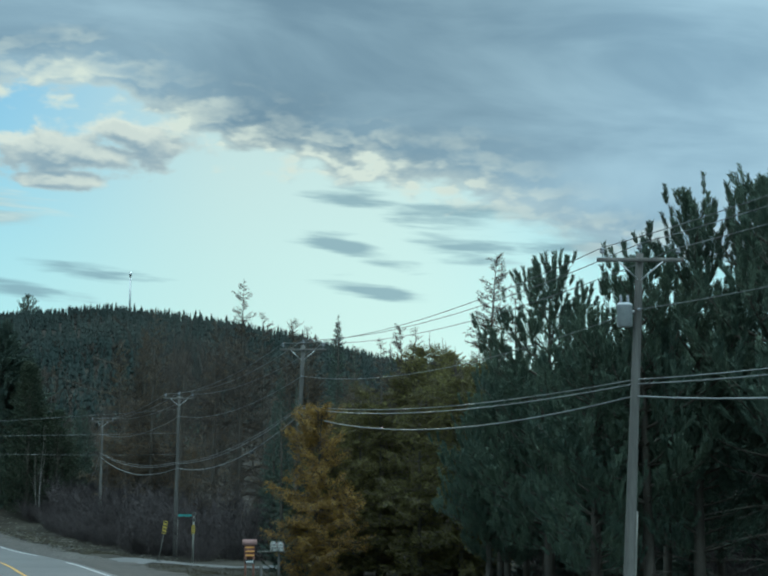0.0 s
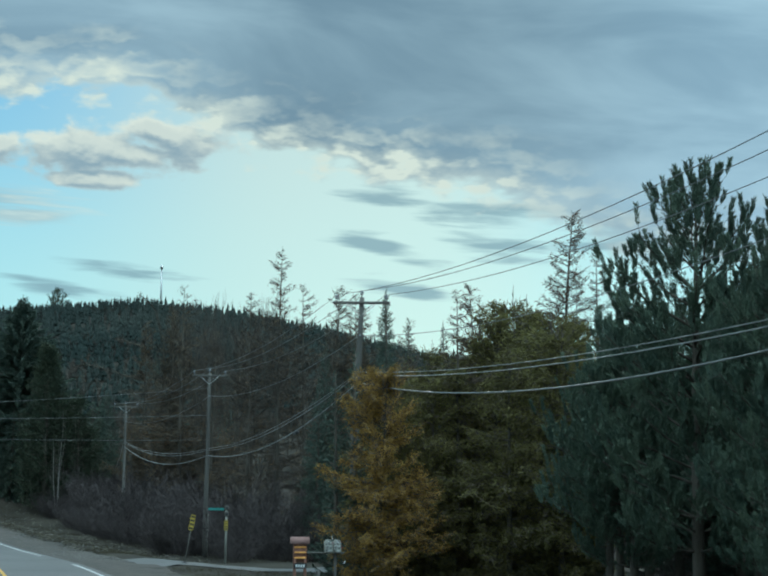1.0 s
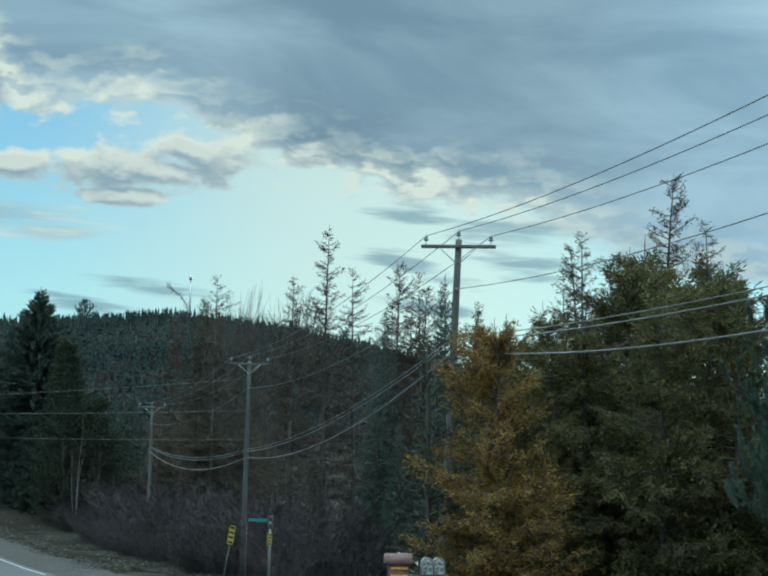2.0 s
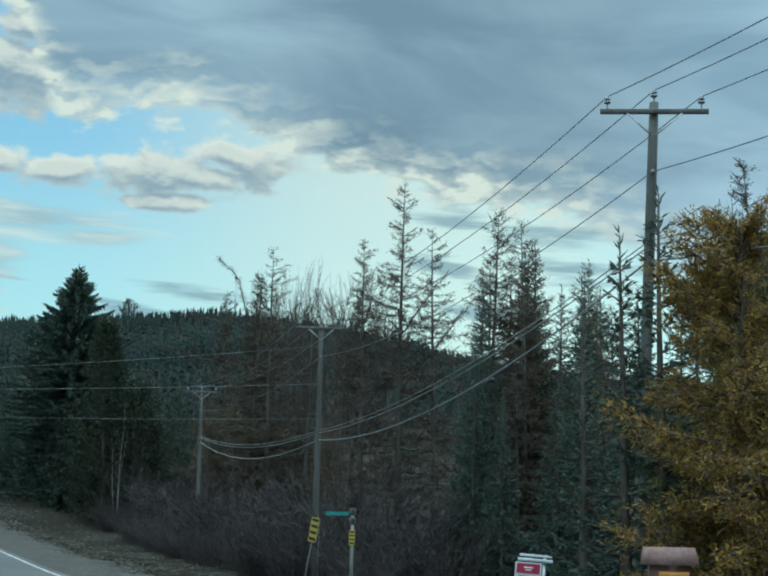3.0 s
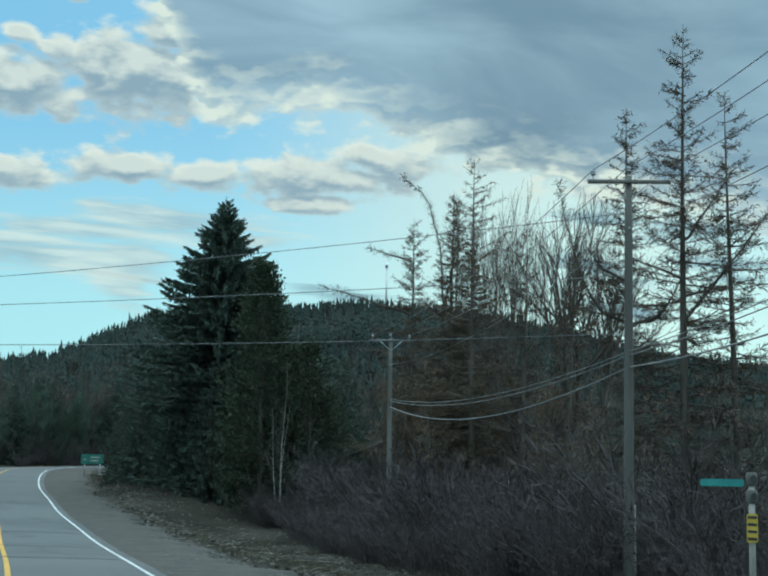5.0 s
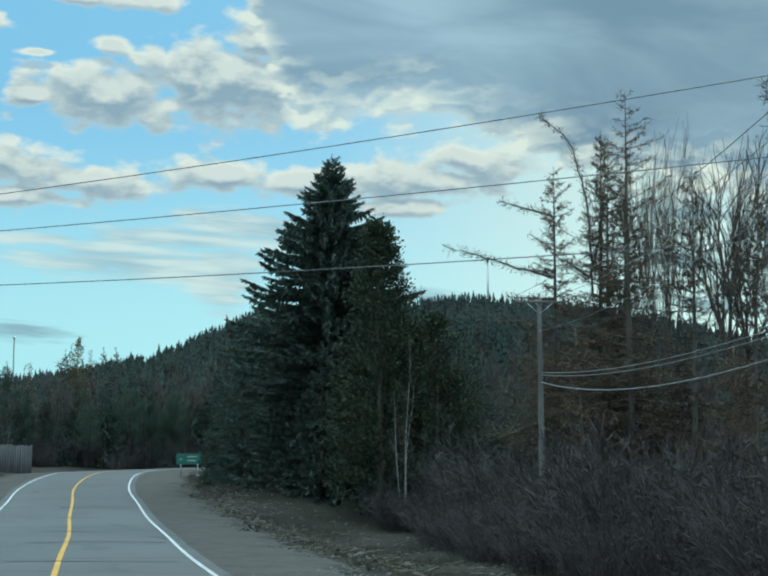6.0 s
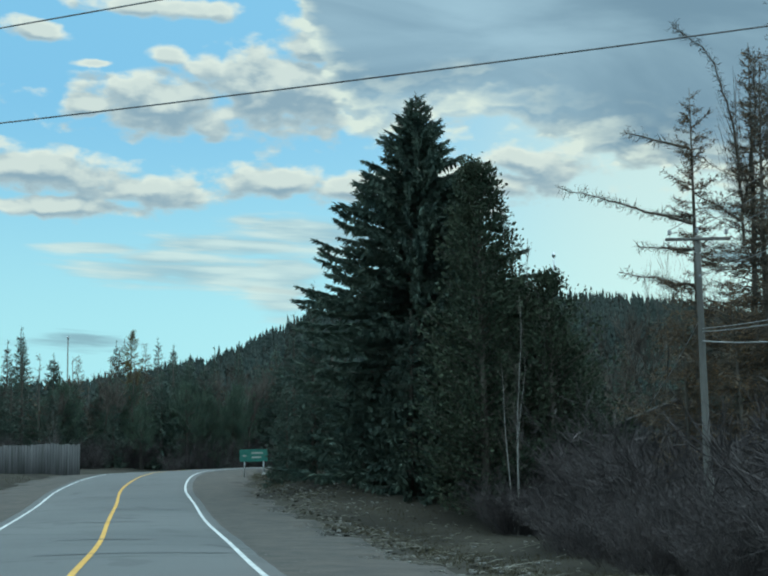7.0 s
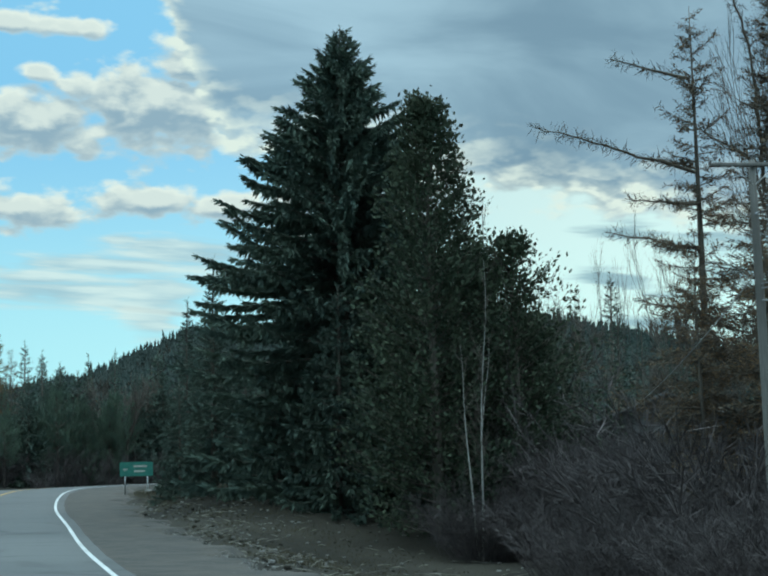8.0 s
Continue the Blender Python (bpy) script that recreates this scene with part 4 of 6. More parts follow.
KINDS = {
    "big_spruce": (lambda h: spruce(h, 12.4, 0.03, 2.6, 1.0, 1.1, 0.0, 0.0, 6.7, 0.82, 0.55), (M_BARK, M_TWIG, M_SPRUCE), "spruce_tree", "tall dark green spruce with upturned bough tips", "tree", "", ""),
    "spruce": (lambda h: spruce(h, 0.18 * h, 0.05, 2.2, 0.9, 0.6, 0.0, 0.0, 99.0, 1.0, 0.3), (M_BARK, M_TWIG, M_SPRUCE), "spruce_tree", "dark green spruce in the roadside woods", "tree", "spruces of the woods", ""),
    "spruce_b": (lambda h: spruce(h, 0.15 * h, 0.08, 2.2, 0.85, 0.52, 0.2, 4, 99.0, 1.1, 0.3), (M_BARK, M_TWIG, M_SPRUCE), "spruce_tree", "narrow dark green spruce in the roadside woods", "tree", "spruces of the woods", ""),
    "full_spruce": (lambda h: spruce(h, 0.27 * h, 0.02, 2.0, 0.85, 0.75, 0.0, 0.0, 99.0, 0.95, 0.5), (M_BARK, M_TWIG, M_SPRUCE), "spruce_tree", "bushy dark green spruce with boughs to the ground", "tree", "spruces of the woods", ""),
    "young_spruce": (lambda h: spruce(h, 0.15 * h, 0.02, 1.4, 0.8, 0.7, 0.15, 18, 99.0, 1.2), (M_BARK, M_TWIG, M_SPRUCE), "spruce_tree", "young dark spruce with upright tips beside a pole", "tree", "", ""),
    "pine": (lambda h: pine(h, 3.5, 0.14, 1.45), (M_BARK, M_BARK, M_PINE), "pine_tree", "dark green red pine with upright bottlebrush shoots", "tree", "pines by the road", ""),
    "pine_b": (lambda h: pine(h, 2.9, 0.26, 1.15), (M_BARK, M_BARK, M_PINE), "pine_tree", "dark green red pine with bare lower trunk", "tree", "pines by the road", ""),
    "amber_larch": (lambda h: larch(h, 2.85, 12.0, 0.03, 2.0, 2, 0.36, 0.20, 0.62, 0.0), (M_BARK, M_TWIG, M_AMBER), "larch_tree", "amber autumn larch in full orange needle", "tree", "", "amber needles"),
    "olive_larch": (lambda h: larch(h, 0.29 * h, 9.0, 0.05, 1.7, 4, 0.42, 0.23, 0.75, 0.05), (M_BARK, M_TWIG, M_OLIVE), "larch_tree", "olive brown autumn larch thick with fading needles", "tree", "fading larches", "olive needles"),
    "slim_olive_larch": (lambda h: larch(h, 0.15 * h, 6.0, 0.1, 1.6, 2, 0.6, 0.26, 0.7, 0.08), (M_BARK, M_TWIG, M_OLIVE), "larch_tree", "slim olive brown larch still holding its needles", "tree", "fading larches", "olive needles"),
    "rust_larch": (lambda h: larch(h, 0.18 * h, 1.2, 0.1, 1.15, -6, 0.6, 0.34, 0.65), (M_BARK, M_TWIG_RUST, M_RUST), "larch_tree", "rust brown larch with thinning needles in the woods", "tree", "thinning larches", "rust needles"),
    "brown_larch": (lambda h: larch(h, 0.24 * h, 1.6, 0.08, 1.7, -4, 0.6, 0.28, 0.7), (M_BARK, M_TWIG_RUST, M_RUST), "larch_tree", "rust brown larch still holding its needles", "tree", "thinning larches", "rust needles"),
    "bare_larch": (lambda h: larch(h, 0.19 * h, 0.35, 0.14, 1.6, -8, 0.68, 0.36, 0.8), (M_BARK, M_TWIG, M_RUST), "larch_tree", "nearly bare larch with thin level limbs", "tree", "bare larches", "a few last needles"),
    "bare_larch_b": (lambda h: larch(h, 0.16 * h, 0.5, 0.12, 1.6, -2, 0.6, 0.30, 0.8, 0.2, (0.5, 0.2), 0.5), (M_BARK, M_TWIG, M_RUST), "larch_tree", "nearly bare crooked larch with short twigs", "tree", "bare larches", "a few last needles"),
    "cedar": (lambda h: cedar(h, 4.0, 24000, 0.64), (M_BARK, M_BARK, M_CEDAR), "cedar_tree", "blunt dark green cedar with dense leafy sprays", "tree", "cedars beside the spruce", ""),
    "low_cedar": (lambda h: cedar(h, 5.1, 9500, 0.72), (M_BARK, M_BARK, M_CEDAR), "cedar_tree", "rounded dark green cedar with open leafy sprays", "tree", "cedars beside the spruce", ""),
    "limb_larch": (lambda h: larch(h, 3.0, 1.6, 0.08, 2.0, -8, 0.62, 0.30, 0.6, 0.1, (0, 0), 0.15, (((-0.05, 0, h - 6.7), (-6.1, 1.3, h - 4.95)), ((0, 0, h - 9.8), (-3.2, 1.2, h - 9.0)), ((0, 0, h - 12.2), (-2.4, 0.8, h - 11.7)), ((0, 0, h - 3.0), (-3.0, 1.0, h - 2.1)), ((0, 0, h - 8.0), (-2.7, 0.3, h - 7.9)))), (M_BARK, M_TWIG_RUST, M_RUST), "larch_tree", "bare larch with one long drooping side limb", "tree", "", "a few rust needles"),
    "forked_larch": (lambda h: larch(h, 4.2, 0.25, 0.13, 2.0, -6, 0.75, 0.36, 1.0, 0.1, (0, 0), 0.15, (((0, 0, 11.4), (4.9, -1.4, 17.9)), ((0, 0, 15.0), (2.2, -0.6, 18.4)), ((0, 0, 12.6), (3.4, -1.2, 13.5)), ((0, 0, 13.4), (-3.0, 1.0, 14.6)))), (M_BARK, M_TWIG, M_RUST), "larch_tree", "tall bare larch with rising forked lower limbs", "tree", "", ""),
    "arching_larch": (lambda h: larch(h - 0.8, 2.6, 0.7, 0.12, 2.0, -4, 0.62, 0.30, 0.7, 0.15, (0.6, 0.1), 0.2, (((0, 0, h - 10.5), (-0.15, 0, h - 6.4), (-0.5, 0.15, h - 3.8), (-1.2, 0.35, h - 1.5), (-2.84, 0.83, h)), ((0.1, 0, h - 9.0), (0.9, 0.2, h - 5.0), (1.1, 0.3, h - 1.6)), ((0, 0, h - 9.5), (-2.2, 0.6, h - 8.0)))), (M_BARK, M_TWIG_RUST, M_RUST), "larch_tree", "bare larch whose top arches over to one side", "tree", "", "a few rust needles"),
    "elbow_larch": (lambda h: larch(h, 2.7, 0.3, 0.13, 2.1, -6, 0.62, 0.32, 0.8, 0.12, (0, 0), 0.12, (((0, 0, h - 10.2), (-1.2, 0.5, h - 9.6), (-2.0, 0.8, h - 8.0), (-2.55, 1.1, h - 6.0), (-2.9, 1.3, h - 3.5)), ((0, 0, h - 10.5), (1.5, -0.5, h - 9.7), (2.6, -1.0, h - 7.4)), ((0, 0, h - 8.2), (-1.6, -0.6, h - 7.9), (-2.6, -0.9, h - 6.9)))), (M_BARK, M_TWIG, M_RUST), "larch_tree", "bare larch with a limb bent upright like an elbow", "tree", "", "a few last needles"),
    "birch": (lambda h: slender_birch(h), (M_BARK_PALE, M_TWIG, M_TWIG), "birch_tree", "leafless pale birch with several stems", "tree", "bare broadleaf trees", ""),
    "poplar": (lambda h: broadleaf(h, 0.15, 2, 4, 0.016, 1.0, 0.0, 0.34), (M_BARK, M_TWIG, M_TWIG), "poplar_tree", "leafless grey poplar with upright branches", "tree", "bare broadleaf trees", ""),
    "maple": (lambda h: broadleaf(h, 0.32, 1, 5, 0.020, 0.7), (M_BARK, M_TWIG, M_TWIG), "maple_tree", "leafless grey broadleaf tree in the woods", "tree", "bare broadleaf trees", ""),
    "wood_spruce": (lambda h: spruce(h, 0.19 * h, 0.04, 0.95, 0.9, 0.8, 0.1), (M_BARK, M_TWIG, M_SPRUCE), "spruce_tree", "dark green spruce deep in the woods", "tree", "spruces of the woods", ""),
    "wood_larch": (lambda h: larch(h, 0.16 * h, 0.5, 0.1, 0.4, 4, 0.6, 0.55, 1.6), (M_BARK, M_TWIG, M_RUST), "larch_tree", "rust brown larch deep in the woods", "tree", "thinning larches", "rust needles"),
    "wood_maple": (lambda h: broadleaf(h, 0.36, 1, 4, 0.05, 0.6), (M_BARK, M_TWIG, M_TWIG), "maple_tree", "leafless grey broadleaf tree deep in the woods", "tree", "bare broadleaf trees", ""),
    "shrub": (lambda h: (*shrub(h, 1.9), None), (M_TWIG_RED, M_TWIG_RED, M_TWIG_RED), "shrub", "leafless purplish grey roadside shrub", "shrub", "bare shrubs by the road", ""),
}


def plant_all():
    # group by the bend
    plant("big_spruce", 59.4, 184.6, top=26.7)
    plant("cedar", 59.75, 173.5, top=20.5)
    plant("low_cedar", 63.3, 173.8, top=14.9)
    plant("low_cedar", 62.0, 174.8, top=14.3)
    plant("low_cedar", 64.6, 175.6, top=11.8)
    plant("full_spruce", 57.6, 180.0, top=13.5)
    plant("full_spruce", 56.5, 186.5, top=11.5)
    plant("full_spruce", 62.0, 178.5, top=16.5)
    for x, y, t in ((54.5, 191.0, 16.6), (55.2, 201.6, 16.2), (63.5, 189.0, 17.0), (66.0, 181.0, 13.0), (57.4, 205.0, 15.5), (62, 200, 17), (53.8, 196.5, 11.0), (60.5, 211, 16)):
        plant("spruce" if x < 55.5 and t > 16 else "full_spruce", x, y, top=t)
    for x, y, t in ((62.4, 174.4, 17.4), (60.2, 170.2, 12.8), (63.2, 175.2, 16.9)):
        plant("birch", x, y, top=t)
    for x, y, t in ((74.0, 200.0, 17.0), (71.3, 193.5, 15.5), (76.8, 208.0, 18.0), (69.8, 188.0, 13.5)):
        plant("full_spruce", x, y, top=t)
    for i in range(26):
        a, q = rng.uniform(0, 1), rng.uniform(0, 1)
        plant("shrub", 60.0 + 5.2 * a, 170.8 - 3.0 * a - 1.2 * q, h=rng.uniform(1.2, 2.7), sink=0.05)
    for i in range(14):
        plant("shrub", rng.uniform(64.5, 71.5), rng.uniform(169.5, 173.5), h=rng.uniform(3.0, 4.8), sink=0.05)
    # larches behind pole D
    plant("limb_larch", 68.75, 168.0, top=22.7, rz=0)
    plant("arching_larch", 70.0, 165.2, top=25.06, rz=0)
    for x, y, t, k in ((73.0, 168.0, 22.5, "bare_larch"), (70.9, 162.3, 26.0, "rust_larch"), (70.6, 164.4, 23.6, "rust_larch"), (73.5, 160.0, 21.0, "bare_larch")):
        plant(k, x, y, top=t)
    for x, y, t in ((78.2, 173.0, 27.0), (79.4, 177.0, 27.0), (77.5, 186.0, 19.0), (73.0, 192.0, 16.5), (81.0, 200.0, 20.0)):
        plant("poplar", x, y, top=t)
    for x, y, t in ((84.0, 175.0, 27.0), (87.4, 177.0, 25.0)):
        plant("maple", x, y, top=t)
    for x, y, t in ((77.2, 172.5, 26.0), (80.6, 175.5, 26.5), (79.0, 174.5, 26.5), (76.4, 175.5, 25.6)):
        plant("poplar", x, y, top=t)
    for x, y, t, k in ((67.6, 161.5, 12.5, "brown_larch"), (71.8, 166.5, 14.5, "rust_larch"), (66.4, 164.2, 12.2, "brown_larch"), (74.0, 163.0, 12.5, "brown_larch")):
        plant(k, x, y, top=t)
    for x, y, t in ((69.5, 163.0, 11.5), (72.4, 164.0, 11.5), (67.4, 165.5, 10.5), (75.0, 158.5, 11.0), (72.0, 152.0, 10.5)):
        plant("brown_larch", x, y, top=t)
    # larches behind pole C
    plant("spruce_b", 80.1, 132.6, top=22.7)
    plant("spruce_b", 70.0, 108.8, top=16.9)
    plant("spruce_b", 68.5, 109.2, top=15.4)
    plant("slim_olive_larch", 69.3, 107.4, top=14.0)
    plant("brown_larch", 65.0, 106.2, top=14.5)
    plant("bare_larch", 62.5, 93.4, top=13.2)
    plant("spruce", 53.2, 77.8, top=10.1)
    plant("forked_larch", 68.4, 129.9, top=25.2, rz=0)
    plant("bare_larch", 70.5, 129.0, top=22.0)
    plant("elbow_larch", 66.4, 131.6, top=21.3, rz=0)
    plant("bare_larch_b", 74.0, 154.0, top=18.5)
    plant("spruce_b", 61.4, 104.6, top=14.5)
    for x, y, t, k in ((62.8, 103.5, 11.2, "bare_larch"), (65.4, 101.5, 11.6, "spruce_b"), (67.6, 104.8, 12.2, "bare_larch"), (60.4, 100.6, 8.6, "spruce_b"), (69.6, 103.0, 11.4, "spruce_b"), (66.8, 108.6, 12.6, "full_spruce"), (62.4, 106.0, 16.0, "bare_larch"), (65.0, 106.6, 17.4, "bare_larch_b"), (60.4, 103.6, 12.0, "spruce_b"), (66.4, 109.8, 15.0, "rust_larch")):
        plant(k, x, y, top=t)
    for x, y, t, k in ((63.3, 107.3, 18.7, "bare_larch_b"), (64.2, 105.5, 18.0, "rust_larch"), (65.0, 108.5, 16.5, "bare_larch"), (71.5, 111.7, 17.3, "rust_larch"), (66.5, 103.0, 13.5, "rust_larch"), (62.8, 96.0, 13.2, "rust_larch"), (68.5, 98.0, 14.0, "bare_larch"), (64.5, 97.5, 12.5, "bare_larch_b"),
                       (86.2, 145.0, 24.2, "spruce_b"), (90.0, 140.0, 21.0, "spruce_b"), (61.5, 97.5, 9.0, "spruce")):
        plant(k, x, y, top=t)
    # amber larch and the olive clump by pole B
    plant("amber_larch", 43.05, 58.8, top=8.5)
    plant("young_spruce", 43.3, 61.5, top=9.3)
    plant("young_spruce", 42.6, 61.9, top=8.4)
    plant("young_spruce", 49.4, 75.0, top=9.0)
    plant("young_spruce", 50.0, 75.9, top=9.8)
    for x, y, t in ((47.0, 62.0, 8.6), (45.0, 61.0, 8.4), (50.3, 57.0, 10.4), (51.6, 59.5, 11.6), (46.0, 60.5, 6.0), (53.6, 66.4, 13.1), (51.0, 63.5, 12.0), (56.0, 69.0, 13.2), (48.5, 58.0, 9.6), (58.5, 73.0, 13.5), (49.9, 64.6, 10.0), (48.2, 62.0, 9.2), (51.8, 65.8, 10.9), (55.1, 63.6, 11.9), (49.5, 66.6, 10.4), (53.0, 62.0, 11.2), (46.4, 64.0, 8.6)):
        plant("olive_larch", x, y, top=t)
    for x, y, t, k in ((76.4, 97.3, 24.0, "bare_larch_b"), (72.0, 101.5, 18.0, "rust_larch"), (66.9, 81.0, 16.4, "bare_larch"), (48.9, 62.8, 12.2, "bare_larch"), (59.3, 79.6, 15.3, "bare_larch_b"), (70.0, 88.0, 16.0, "rust_larch"), (62.0, 79.0, 14.0, "rust_larch"), (76.0, 92.0, 20.0, "bare_larch")):
        plant(k, x, y, top=t)
    # pines
    for x, y, t, k in ((46.3, 42.8, 14.3, "pine"), (49.6, 44.0, 10.0, "pine_b"), (47.6, 41.2, 10.6, "pine"), (44.8, 31.1, 14.9, "pine"), (42.7, 31.2, 12.6, "pine_b"), (40.9, 31.8, 10.4, "pine"), (45.6, 28.2, 15.0, "pine_b"), (48.0, 30.5, 15.8, "pine"), (47.5, 36.5, 10.2, "pine_b"),
                       (50.5, 46.0, 10.5, "pine"), (51.0, 52.0, 11.0, "pine_b"), (53.0, 40.0, 11.0, "pine"), (48.7, 50.6, 10.2, "pine"), (47.2, 47.6, 9.3, "pine"), (49.9, 48.6, 10.0, "pine_b"), (46.6, 48.2, 8.3, "pine_b"), (55.0, 33.0, 16.0, "pine"), (54.0, 47.0, 12.0, "pine_b"), (58.0, 55.0, 12.0, "pine"), (51.0, 26.0, 16.5, "pine_b"), (49.0, 21.0, 15.0, "pine")):
        plant(k, x, y, top=t)
    # the woods behind
    r2 = np.random.default_rng(21)
    for i in range(300):
        x, y = r2.uniform(50, 150), r2.uniform(2, 235)
        near = x - np.interp(y, [0, 80, 110, 160, 200, 240], [50, 62, 70, 76, 66, 72])
        if near < 0 or (79 < y < 97 and x < 106):
            continue
        k = r2.choice(["wood_spruce", "wood_larch", "wood_maple", "bare_larch"], p=[0.30, 0.28, 0.26, 0.16])
        plant(k, x, y, h=r2.uniform(6.5, 10.5) + 0.02 * near, rz=r2.uniform(0, 360))
    for i in range(400):
        az, rr = r2.uniform(-12, 40), math.sqrt(r2.uniform(150**2, 440**2))
        x, y = 35 + math.sin(radians(az)) * rr, 80 + math.cos(radians(az)) * rr
        i0 = int(np.argmin((CEN[:, 0] - x) ** 2 + (CEN[:, 1] - y) ** 2))
        d0 = (x - CEN[i0, 0]) * RIGHT[i0, 0] + (y - CEN[i0, 1]) * RIGHT[i0, 1]
        if math.hypot(CEN[i0, 0] - x, CEN[i0, 1] - y) < 11 or (d0 < 0 and y < 250) or (d0 > 0 and y < 222):
            continue
        k = r2.choice(["wood_spruce", "wood_larch", "wood_maple"], p=[0.34, 0.30, 0.36])
        plant(k, x, y, h=r2.uniform(9, 15) - 3.0 * (rr > 300), rz=r2.uniform(0, 360))
    # wall of trees beyond the outside of the bend
    for i in range(120):
        t = r2.random()
        x, y = 8 + 68 * t + r2.uniform(-4, 4), 250 + 22 * t**1.3 + abs(r2.normal()) * 12
        k = r2.choice(["full_spruce", "wood_spruce", "wood_larch", "wood_maple", "rust_larch"], p=[0.52, 0.26, 0.04, 0.12, 0.06])
        plant(k, x, y, h=r2.uniform(8.0, 12.0) + 2.5 * (r2.random() < 0.15), rz=r2.uniform(0, 360))
    for i in range(34):
        t = r2.random()
        x, y = 10 + 62 * t + r2.uniform(-3, 3), 249 + 22 * t**1.3 + abs(r2.normal()) * 4
        plant(r2.choice(["pine", "full_spruce", "pine_b"]), x, y, h=r2.uniform(6.0, 9.5), rz=r2.uniform(0, 360))
    for i in range(50):
        t = r2.random()
        plant("shrub", 8 + 68 * t + r2.uniform(-3, 3), 247 + 22 * t**1.3 + abs(r2.normal()) * 3, h=r2.uniform(1.5, 4), rz=r2.uniform(0, 360))
    plant("spruce", 66.2, 390.0, top=36.6)
    plant("pine_b", 220.0, 774.0, top=109.0, label="lone pine standing above the ridge line")
    for x, y, t, k in ((51.7, 296.6, 27.1, "slim_olive_larch"), (49.9, 296.8, 25.0, "brown_larch"), (53.4, 297.0, 25.4, "rust_larch"), (52.2, 295.5, 22.5, "brown_larch"), (38.2, 287.2, 26.2, "spruce"), (36.7, 282.2, 24.0, "spruce"), (61.8, 295.6, 25.1, "spruce"), (63.2, 285.4, 24.1, "spruce_b"), (41.1, 250.0, 14.8, "birch")):
        plant(k, x, y, top=t)
    # dark understorey below the pines
    for i in range(80):
        x, y = r2.uniform(45, 66), r2.uniform(8, 62)
        if x < np.interp(y, [0, 35, 62], [46, 49, 53]):
            continue
        plant(r2.choice(["full_spruce", "full_spruce", "full_spruce", "shrub"]), x, y, h=r2.uniform(2.5, 6.5), rz=r2.uniform(0, 360))
    # shrubs along the verge
    for i in range(215):
        y = r2.uniform(62, 172)
        lo = np.interp(y, [62, 100, 110, 140, 160, 172], [47, 52.5, 52.5, 55.8, 59.0, 62.5])
        x = lo + abs(r2.normal()) * 5.0
        if 78 < y < 96 or (y < 79 and x < 56) or (x < 58.5 and 95 < y < 100) or x > 72:
            continue
        plant("shrub", x, y, h=r2.uniform(1.1, 3.2) + 3.4 * (x > lo + 2.5) * r2.random() ** 2, rz=r2.uniform(0, 360), sink=0.05)
    for i in range(26):
        x, y = r2.uniform(63, 74), r2.uniform(160, 172)
        plant("shrub", x, y, h=r2.uniform(3.0, 5.2), rz=r2.uniform(0, 360), sink=0.05)
    for i in range(40):
        x, y = r2.uniform(59, 76), r2.uniform(168, 205)
        plant("shrub", x, y, h=r2.uniform(1.5, 3.5), rz=r2.uniform(0, 360), sink=0.05)


def far_woods():
    """Conifers and bare crowns on the ridge, too many and too far to tell apart."""
    con, bare = Mesh(), Mesh()
    r2 = np.random.default_rng(5)
    n = 31000
    az, r = np.radians(r2.uniform(-14, 62, n)), np.sqrt(r2.uniform(360**2, 860**2, n))
    x, y = 35 + np.sin(az) * r, 80 + np.cos(az) * r
    keep = (y > 238) | (x > 120)
    x, y, r = x[keep], y[keep], r[keep]
    z = land(x, y)
    for i in range(len(x)):
        h = r2.uniform(4.6, 7.6) * (1.3 if r2.random() < 0.05 else 1)
        isbare = r2.random() < (0.20 if r[i] < 520 else 0.05)
        w = h * r2.uniform(0.13, 0.20) * (2.2 if isbare else 1)
        if isbare:
            n0 = 22
            p = np.array([x[i], y[i], z[i]]) + np.column_stack([r2.normal(size=n0) * w * 0.25, r2.normal(size=n0) * w * 0.25, r2.uniform(0, 0.55, n0) * h])
            bare.blades(p, unit(r2.normal(size=(n0, 3)) * (0.5, 0.5, 0.3) + (0, 0, 0.8)), r2.uniform(0.25, 0.5, n0) * h, 0.30)
            continue
        k, lay = 6, 4
        a = np.linspace(0, 6.283, k, endpoint=False) + r2.uniform(0, 1)
        vs, fs = [], []
        for l in range(lay):
            zb, zt = h * (0.02 + 0.24 * l), h * min(1.0, 0.42 + 0.21 * l)
            rr = w * (1 - 0.22 * l) * r2.uniform(0.5, 1.4, k)
            o = len(vs)
            vs += [(x[i] + math.cos(q) * e, y[i] + math.sin(q) * e, z[i] + zb + r2.uniform(-0.5, 0.5)) for q, e in zip(a, rr)]
            vs.append((x[i] + r2.normal() * 0.15, y[i] + r2.normal() * 0.15, z[i] + zt))
            fs += [(o + q, o + (q + 1) % k, o + k) for q in range(k)]
        con.add(vs, fs)
    structure("far_conifer_woods", con, M_FAR, "dark conifer forest covering the far ridge", "forest", True, "stuff")
    structure("far_bare_woods", bare, M_FARBARE, "grey brown leafless woods on the hillside", "forest", kind="stuff")

# ---- utility poles and cables ----


